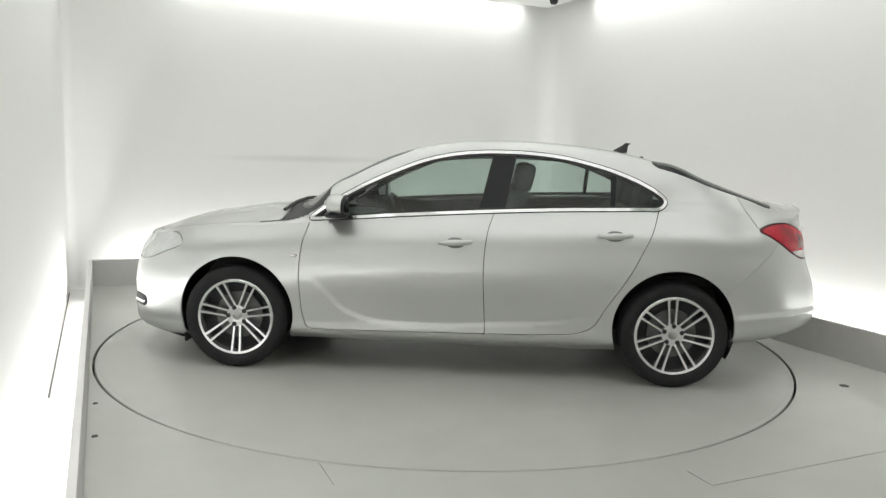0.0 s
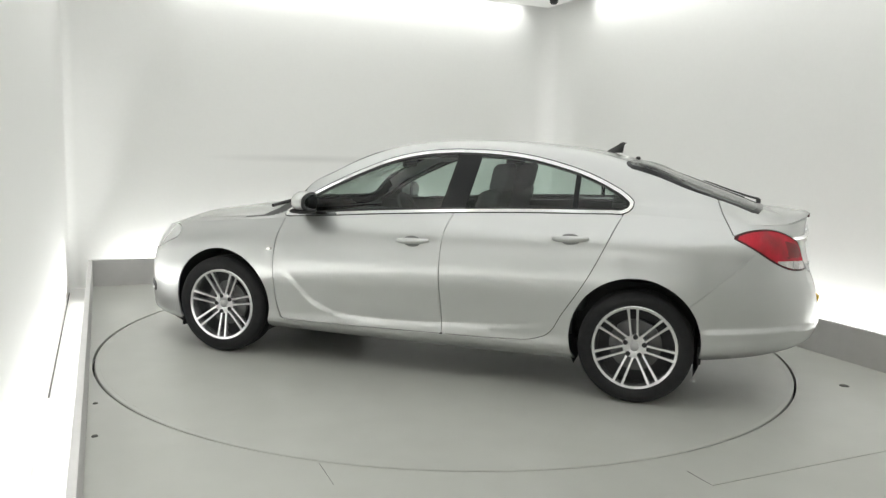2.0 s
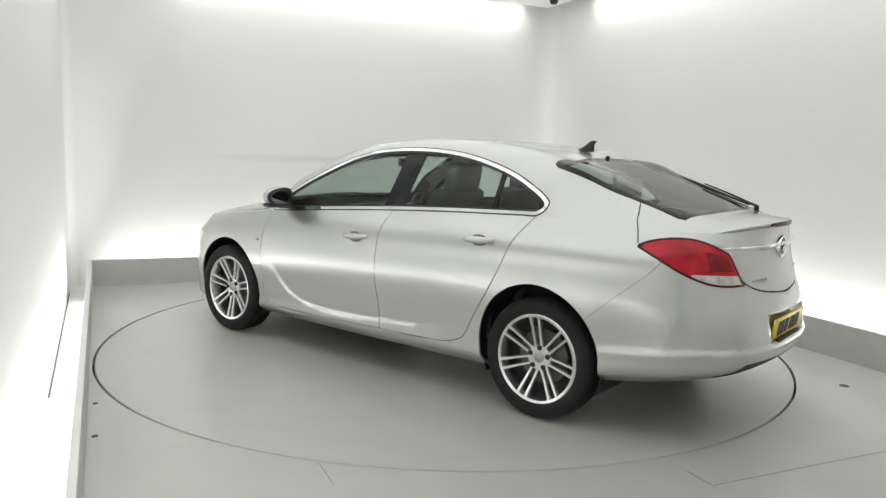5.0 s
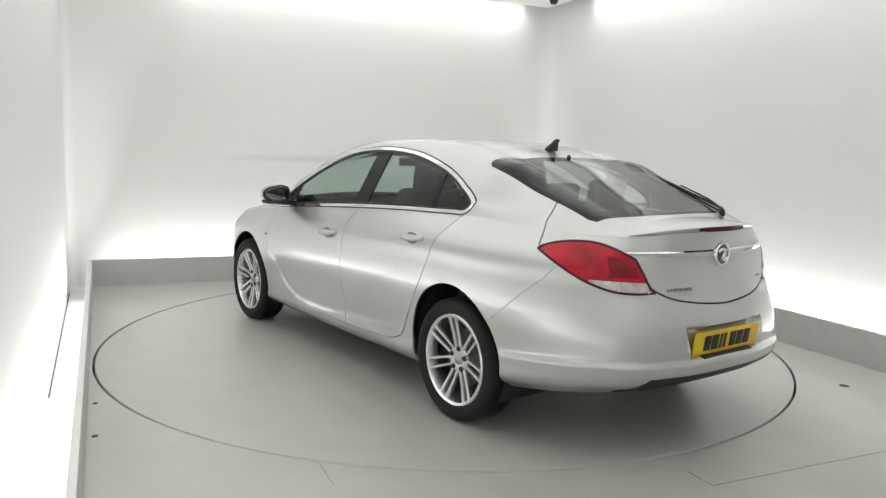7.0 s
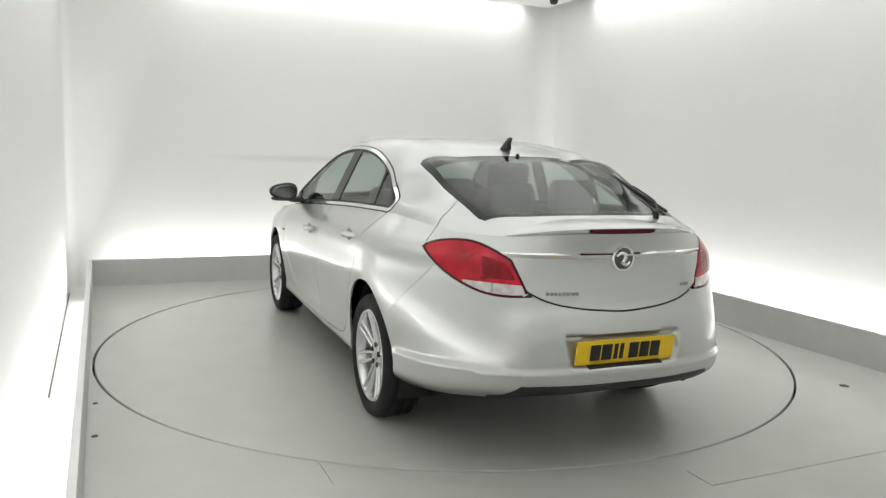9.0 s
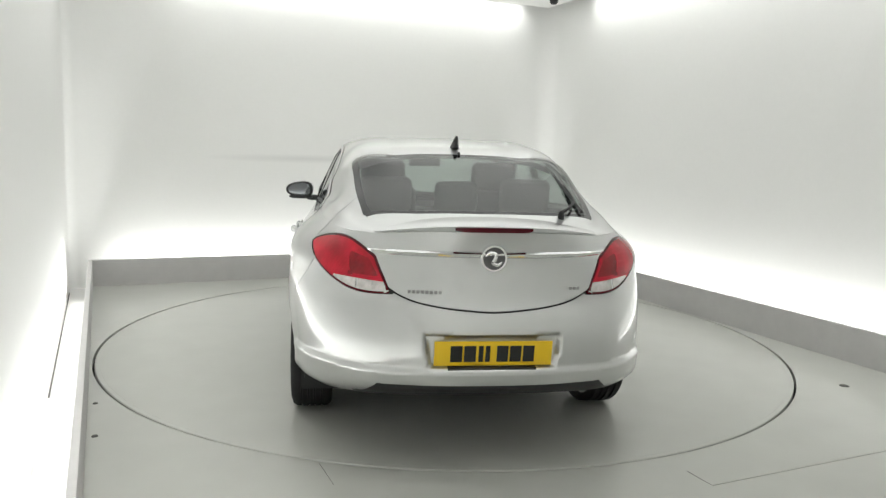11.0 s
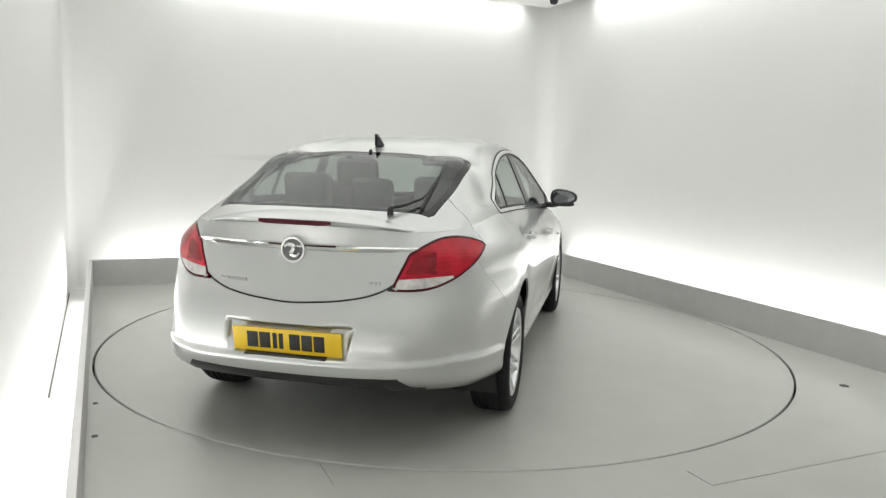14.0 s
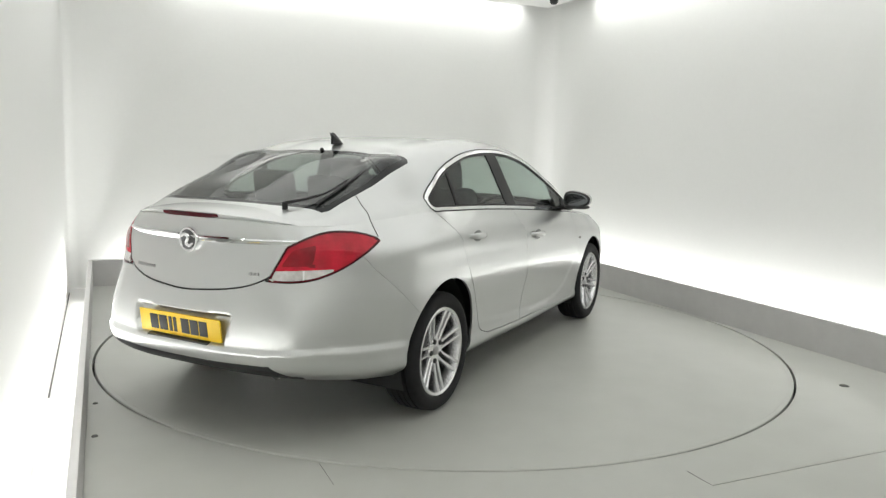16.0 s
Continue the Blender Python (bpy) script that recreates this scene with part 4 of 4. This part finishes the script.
def wheel_well(s, c):
    b = bmesh.new()
    n, rows = 28, []
    for i in range(n + 1):
        a = math.radians(-28 + 236 * i / n)
        r = c[2] + .012
        rows.append([b.verts.new((c[0] + r * math.cos(a), y, c[1] + r * math.sin(a))) for y in (.848, .80, .50)])
    for p, q in zip(rows, rows[1:]):
        for j in range(2):
            b.faces.new((p[j], p[j + 1], q[j + 1], q[j]))
    b.faces.new([r[2] for r in rows])
    part("wheel_well", flip_y(b, s), M_BLACK, car, "black wheel arch liner")


mirrored(wheel_well, ARCH_F)
mirrored(wheel_well, ARCH_R)


def mud_flap(s):
    b = box(bmesh.new(), 1.715, 1.73, .68, .83, .14, .22, .004)
    part("air_deflector", flip_y(b, s), M_BLACK, car, "black rubber deflector ahead of the wheel")
    b = box(bmesh.new(), -1.735, -1.715, .62, .83, .255, .36, .004)
    part("arch_flap", flip_y(b, s), M_BLACK, car, "black flap behind the rear wheel")


mirrored(mud_flap)

# floor pan, exhaust silencer, axle
part("floor_pan", box(bmesh.new(), -1.70, 1.95, -.62, .62, .18, .30, .03), M_BLACK, car, "black underside")
# sill pan and rear tray are added to block light under the car
part("sill_shade_pan", box(bmesh.new(), -.95, .95, -.72, .72, .185, .26, .02), M_BLACK, car, "black underside")
part("silencer", lathe([(.001, -.28), (.08, -.28), (.095, -.25), (.095, .25), (.08, .28), (.001, .28)], 24), M_DISC, car, "dull steel exhaust silencer", m=pose(-1.98, -.05, .44))
part("rear_shade_tray", box(bmesh.new(), -2.16, -1.69, -.55, .55, .345, .42, .03), M_BLACK, car, "black underside tray that keeps light off the floor")
part("tail_pipe", tube([(-1.9, -.45, .36), (-2.15, -.46, .355), (-2.24, -.46, .35)], .026, 14), M_DISC, car, "steel tail pipe")


# spoiler lip on the tailgate with the high brake lamp
def make_spoiler():
    b = bmesh.new()
    n, rows = 33, []
    for i in range(n):
        u = i / (n - 1) * 2 - 1
        y = .545 * u
        k = 1 - abs(u) ** 3.0
        xe = -2.112 - .218 * (1 - u * u) ** .75           # trailing edge
        ze = 1.050 + .052 * (1 - abs(u) ** 2.6)
        xf = -2.03 - .03 * (1 - u * u)
        zf = CENTRE(-2.06) - .048 * abs(u) ** 2.2 - .004
        rows.append([b.verts.new((px, y, pz)) for px, pz in ((xf, zf), ((xf + xe) / 2, (zf + ze) / 2 + .004 * k), (xe + .012, ze + .003), (xe, ze - .003), (xe + .003, ze - .008),
                                                         (xe + .022, ze - .010 - .022 * k), (xe + .055, ze - .014 - .044 * k), (xf - .01, zf - .06))])
    for p, q in zip(rows, rows[1:]):
        for j in range(7):
            b.faces.new((p[j], p[j + 1], q[j + 1], q[j]))
    return part("spoiler", b, M_SILVER, car, "silver lip spoiler", 35)


spoiler = make_spoiler()
b = bmesh.new()
rows = []
for i in range(13):
    u = i / 12 * 2 - 1
    y = .172 * u
    xe = -2.112 - .218 * (1 - (y / .545) ** 2) ** .75
    ze = 1.050 + .052 * (1 - abs(y / .545) ** 2.6)
    w = .012 * (1 - abs(u) ** 8 * .4)
    rows.append([b.verts.new(p) for p in ((xe - .003, y, ze - .006), (xe - .002, y, ze - .006 - w * 1.7), (xe + .03, y, ze - .006 - w * 2), (xe + .03, y, ze - .004))])
for p, q in zip(rows, rows[1:]):
    for j in range(4):
        b.faces.new((p[j], p[(j + 1) % 4], q[(j + 1) % 4], q[j]))
b.faces.new(rows[0])
b.faces.new(rows[-1][::-1])
part("high_brake_lamp", b, M_REDDARK, spoiler, "dark red high brake lamp", 30)


# chrome strip across the tailgate and the round badge on it
_rear = SKIN[SKIN[:, 0] < -1.9]


def tail_x(y, z=.976):
    """Rear face of the body at a height."""
    d = (_rear[:, 1] - abs(y)) ** 2 + (_rear[:, 2] - z) ** 2
    i = np.argsort(d)[:5]
    w = 1 / (d[i] + 1e-6)
    return float((_rear[i, 0] * w).sum() / w.sum())


b = bmesh.new()
rows = []
for i in range(41):
    u = i / 40 * 2 - 1
    y = .545 * u
    zc = .978 - .004 * (1 - u * u)
    h = .017 * (1 - .45 * abs(u) ** 4)
    x = tail_x(y)
    rows.append([b.verts.new((x + dx * (1 - .9 * abs(u) ** 10) + .004 * abs(u) ** 10, y, zc + dz * h)) for dx, dz in ((.012, 1), (-.014, .9), (-.024, .45), (-.019, .0), (-.010, -.75), (.012, -1))])
for p, q in zip(rows, rows[1:]):
    for j in range(5):
        b.faces.new((p[j], p[j + 1], q[j + 1], q[j]))
strip = part("chrome_strip", b, M_CHROME, car, "polished chrome strip", 28)
MB = pose(tail_x(0) - .014, 0, .963, 0, 0, 90)
badge = part("badge", lathe([(.001, .004), (.046, .004), (.049, .010), (.057, .011), (.061, .004), (.061, -.02)], 48), M_CHROME, car, "round chrome badge", m=MB)
part("badge_field", lathe([(.001, .0055), (.047, .0055), (.047, .0)], 40), M_DISC, badge, "dark grey badge field")
_line = smooth_poly([(.038, .010, .010), (.020, .012, .024), (-.006, .012, .018), (-.004, .012, .0), (.006, .012, -.018), (-.016, .012, -.028), (-.034, .010, -.014)], 5, False)
b = tube([tuple(p) for p in _line], [.003 + .0075 * math.sin(math.pi * i / (len(_line) - 1)) ** .5 for i in range(len(_line))], 8)
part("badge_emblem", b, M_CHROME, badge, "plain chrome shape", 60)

# number plate, its characters shown as bars, and a black strip as its shadow
PM = pose(-2.384, 0, .557, 0, -8, 0)
plate = part("number_plate", box(bmesh.new(), -.006, .004, -.26, .26, -.0555, .0555, .002), M_YELLOW, car, "yellow rear number plate with black bars", m=PM)
for y0, y1 in ((-.190, -.138), (-.130, -.078), (-.066, -.046), (-.036, -.016), (.014, .064), (.072, .122), (.130, .180)):
    part("plate_bar", box(bmesh.new(), -.0085, -.005, -y1, -y0, -.037, .037, .001), M_INK, plate, "black bar")
part("plate_shadow_strip", box(bmesh.new(), -.030, .008, -.19, .20, -.076, -.058, .002), M_BLACK, plate, "black strip for the shadow below the plate")
# small raised badges, unreadable
for y0, y1, z in ((.372, .225, .812), (-.352, -.402, .828)):
    y = max(y0, y1)
    while y > min(y0, y1) + .008:
        w = min(.013, y - min(y0, y1))
        x = tail_x(y - w / 2, z)
        part("model_badge_bar", box(bmesh.new(), x - .006, x + .012, y - w, y, z - .007, z + .007, .001), M_DULL, car, "small dull chrome bar")
        y -= .019


# shark-fin aerial and washer nozzle on the roof
b = bmesh.new()
rows = []
for i in range(12):
    u = i / 11
    x0, x1 = -1.035 - .13 * u ** 1.1, -1.165 - .008 * u
    w = .022 * (1 - u) ** .8 + .0025
    z = 1.432 + .068 * u
    z0 = z - .012 * (1 - u)
    xm = (x0 + x1) / 2
    rows.append([b.verts.new(p) for p in ((x0, 0, z0 + .004), (xm + .02, w, z), (xm - .02, w, z), (x1, w * .4, z), (x1, -w * .4, z), (xm - .02, -w, z), (xm + .02, -w, z))])
for p, q in zip(rows, rows[1:]):
    for j in range(7):
        b.faces.new((p[j], p[(j + 1) % 7], q[(j + 1) % 7], q[j]))
b.faces.new(rows[0])
b.faces.new(rows[-1][::-1])
part("roof_aerial", b, M_BLACK, car, "black shark-fin aerial", 60)
part("washer_nozzle", ellipsoid(-1.268, 0, 1.400, .016, .010, .012, 2, 8), M_BLACK, car, "small black washer nozzle", 60)


# rear wiper
def glass_z(x, y):
    return CENTRE(x) - .16 * (abs(y) / .3) ** 2 * .03


piv = (-2.062, -.37)
wp = part("rear_wiper", lathe([(.001, .035), (.012, .034), (.015, .02), (.015, -.02)], 20, "z"), M_BLACK, car, "black rear wiper", m=pose(piv[0], piv[1], 1.115))
arm = [(-2.062, -.37, 1.146), (-1.99, -.43, 1.162), (-1.90, -.482, 1.188), (-1.82, -.49, 1.215), (-1.70, -.487, 1.256)]
part("wiper_arm", tube([tuple(np.array(p) - (piv[0], piv[1], 1.115)) for p in arm], [.009, .007, .006, .005, .004], 8), M_BLACK, wp, "black wiper arm")
bl = []
for i in range(9):
    x = -1.98 + .585 * i / 8
    bl.append((x - piv[0], -.497 + .02 * i / 8 - piv[1], CENTRE(x) - .012 - 1.115))
part("wiper_blade", tube(bl, .0075, 6), M_BLACK, wp, "black wiper blade")


# wing repeaters, headlamp inside, front grille and fog lamp recess
def front_bits(s):
    fm = pose(2.084, .650 * s, .375, 0, 0, -47 * s)
    fog = part("fog_lamp_recess", ellipsoid(0, 0, 0, .105, .024, .050, 2.6, 12), M_BLACK, car, "black fog lamp recess", 60, m=fm)
    part("fog_lamp_blade", ellipsoid(0, .020 * s, -.012, .085, .010, .012, 2.4, 10), M_CHROME, fog, "bright chrome blade", 60)
    part("wing_repeater", flip_y(ellipsoid(.995, .907, .742, .022, .010, .010, 2.4, 10), s), M_CLEAR, car, "small clear wing repeater", 60)


mirrored(front_bits)
part("grille", ellipsoid(2.235, 0, .62, .03, .30, .09, 3, 14), M_BLACK, car, "black grille mesh")
part("front_splitter", tube([(1.76, .77, .175), (1.98, .62, .18), (2.13, .33, .19), (2.17, 0, .19), (2.13, -.33, .19), (1.98, -.62, .18), (1.76, -.77, .175)], .022, 8), M_BLACK, car, "black lower lip")
for s in (1, -1):
    part("wiper_blade", tube([(1.13, .62 * s, 1.0), (1.145, .25 * s, 1.025), (1.13, -.05 * s, 1.035)], .012, 6), M_BLACK, car, "black windscreen wiper")


# ---- the cabin ----
M_LINING = material("light_roof_cloth", (0.42, 0.42, 0.40), 0.9, vary=0.05, scale=80)

def cushion(x0, x1, y0, y1, z0, z1, bev=.05):
    b = box(bmesh.new(), x0, x1, y0, y1, z0, z1)
    bmesh.ops.bevel(b, geom=list(b.edges), offset=bev, segments=3, affect="EDGES", profile=.6)
    return b


for s in (1, -1):
    y = .37 * s
    seat = part("front_seat", cushion(-.25, .27, y - .25, y + .25, .42, .60), M_SEAT, car, "dark grey cloth front seat")
    b = cushion(-.07, .07, y - .25, y + .25, 0, .62, .05)
    for v in b.verts:
        t = max(0, v.co.z)
        v.co.y = y + (v.co.y - y) * (1 - .14 * (t / .62) ** 4)
        v.co.x += -.22 - .30 * t
        v.co.z = .55 + v.co.z
    part("seat_back", b, M_SEAT, seat, "dark grey seat back")
    b = cushion(-.055, .055, y - .145, y + .145, 1.15, 1.34, .052)
    for v in b.verts:
        v.co.x += -.42 - .2 * (v.co.z - 1.15)
    part("headrest", b, M_SEAT, seat, "dark grey headrest")
    for dy in (-.05, .05):
        part("headrest_post", tube([(-.405, y + dy, 1.10), (-.415, y + dy, 1.20)], .006, 8), M_CHROME, seat, "steel post")
bench = part("rear_bench", cushion(-1.05, -.55, -.64, .64, .45, .62), M_SEAT, car, "dark grey cloth rear bench")
b = cushion(-.07, .07, -.64, .64, 0, .50, .05)
for v in b.verts:
    v.co.x += -1.02 - .32 * v.co.z
    v.co.z += .56
part("bench_back", b, M_SEAT, bench, "dark grey rear seat back")
for y in (.40, -.40, 0):
    b = cushion(-.05, .05, y - (.145 if y else .125), y + (.145 if y else .125), 1.06, 1.265 if y else 1.245, .048)
    for v in b.verts:
        v.co.x += -1.20 - .15 * (v.co.z - 1.05)
    part("headrest", b, M_SEAT, bench, "dark grey headrest")
b = cushion(.62, 1.02, -.70, .70, .62, .93, .08)
part("dashboard", b, M_TRIM, car, "dark grey dashboard")
sw = part("steering_wheel", tube([(0, .18 * math.cos(a), .18 * math.sin(a)) for a in np.linspace(0, 2 * math.pi, 24, endpoint=False)], .015, 8, True), M_BLACK, car, "black steering wheel",
          m=pose(.47, -.37, .90, 0, 28, 0))
part("wheel_spoke", box(bmesh.new(), -.012, .012, -.17, .17, -.02, .02, .006), M_BLACK, sw, "black spoke")
part("wheel_spoke", ellipsoid(0, 0, 0, .03, .07, .06, 2.6, 10), M_BLACK, sw, "black wheel boss")
part("cabin_mirror", cushion(.34, .37, -.12, .12, 1.285, 1.345, .012), M_BLACK, car, "black cabin mirror")
part("cabin_mirror_stem", tube([(.36, 0, 1.33), (.41, 0, 1.375)], .01, 8), M_BLACK, car, "black stem")
part("boot_floor", box(bmesh.new(), -2.15, -1.0, -.60, .60, .60, .66, .01), M_TRIM, car, "dark boot lining")
part("parcel_shelf", box(bmesh.new(), -1.98, -1.22, -.58, .58, .985, 1.005, .006), M_TRIM, car, "dark parcel shelf")
# door cards and roof lining close the cabin
for s in (1, -1):
    part("door_card", flip_y(cushion(-1.0, .90, .775, .80, .35, .99, .008), s), M_TRIM, car, "dark door lining")
b = bmesh.new()
rows = []
for x in np.linspace(.28, -1.22, 12):
    zc = CENTRE(float(x)) - .035
    rows.append([b.verts.new((x, y, zc - .085 * abs(y / .58) ** 3)) for y in np.linspace(-.58, .58, 9)])
for p, q in zip(rows, rows[1:]):
    for j in range(8):
        b.faces.new((p[j], p[j + 1], q[j + 1], q[j]))
part("roof_lining", b, M_LINING, car, "light grey roof lining")


# ---- small things of the booth ----
def bolt_cover(x, y, r):
    b = lathe([(.0005, .006), (r * .8, .005), (r, .0)], 20, "z")
    ob = link("floor_bolt", b, M_STAIN, smooth=40, m=RM @ pose(x, y, 0))
    return tagged(ob, "small dark bolt head in the grey floor", "bolt", group="floor bolts")


for bx, by, br in ((1.93, -1.94, .030), (-2.43, -.79, .014), (-2.43, -1.29, .016)):
    bolt_cover(bx, by, br)
for jx, y0, y1 in ((.045, FRONT + .004, -2.62), (-1.50, -2.20, -1.965)):
    structure("floor_joint", box(bmesh.new(), jx - .001, jx + .001, y0, y1, -.01, .0015), M_STAIN, "thin dark joint in the painted floor", "joint")
# small dark detector under the ceiling near the far corner
b = lathe([(.0005, -.055), (.03, -.05), (.045, -.03), (.05, 0)], 24, "z")
ob = link("smoke_detector", b, M_BLACK, smooth=40, m=RM @ pose(2.30, 2.38, CEIL))
tagged(ob, "small dark detector under the white ceiling", "detector")
# diffuser frame round the added, unseen ceiling light
fr = tagged(new("fill_light_frame"), "white frame round an added unseen ceiling light panel", "ceiling light")
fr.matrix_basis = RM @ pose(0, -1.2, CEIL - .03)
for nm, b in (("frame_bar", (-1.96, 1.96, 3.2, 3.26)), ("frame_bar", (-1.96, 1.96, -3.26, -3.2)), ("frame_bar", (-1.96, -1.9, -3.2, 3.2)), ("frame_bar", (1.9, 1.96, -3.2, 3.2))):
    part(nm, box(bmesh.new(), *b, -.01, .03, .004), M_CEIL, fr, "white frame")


# ---- what moves ----
def motions():
    # the car rides on the turning disc: short steps keep its path round
    rows_c, rows_t = [], []
    for k in range(33):
        m = pose(0, 0, 0, 0, 0, 180 - (SPIN0 + SPIN * k / 2))
        rows_t.append((k / 2, m))
        rows_c.append((k / 2, m @ pose(CAR_X, CAR_Y, 0)))
    walk(turntable, rows_t)
    walk(car, rows_c)


motions()
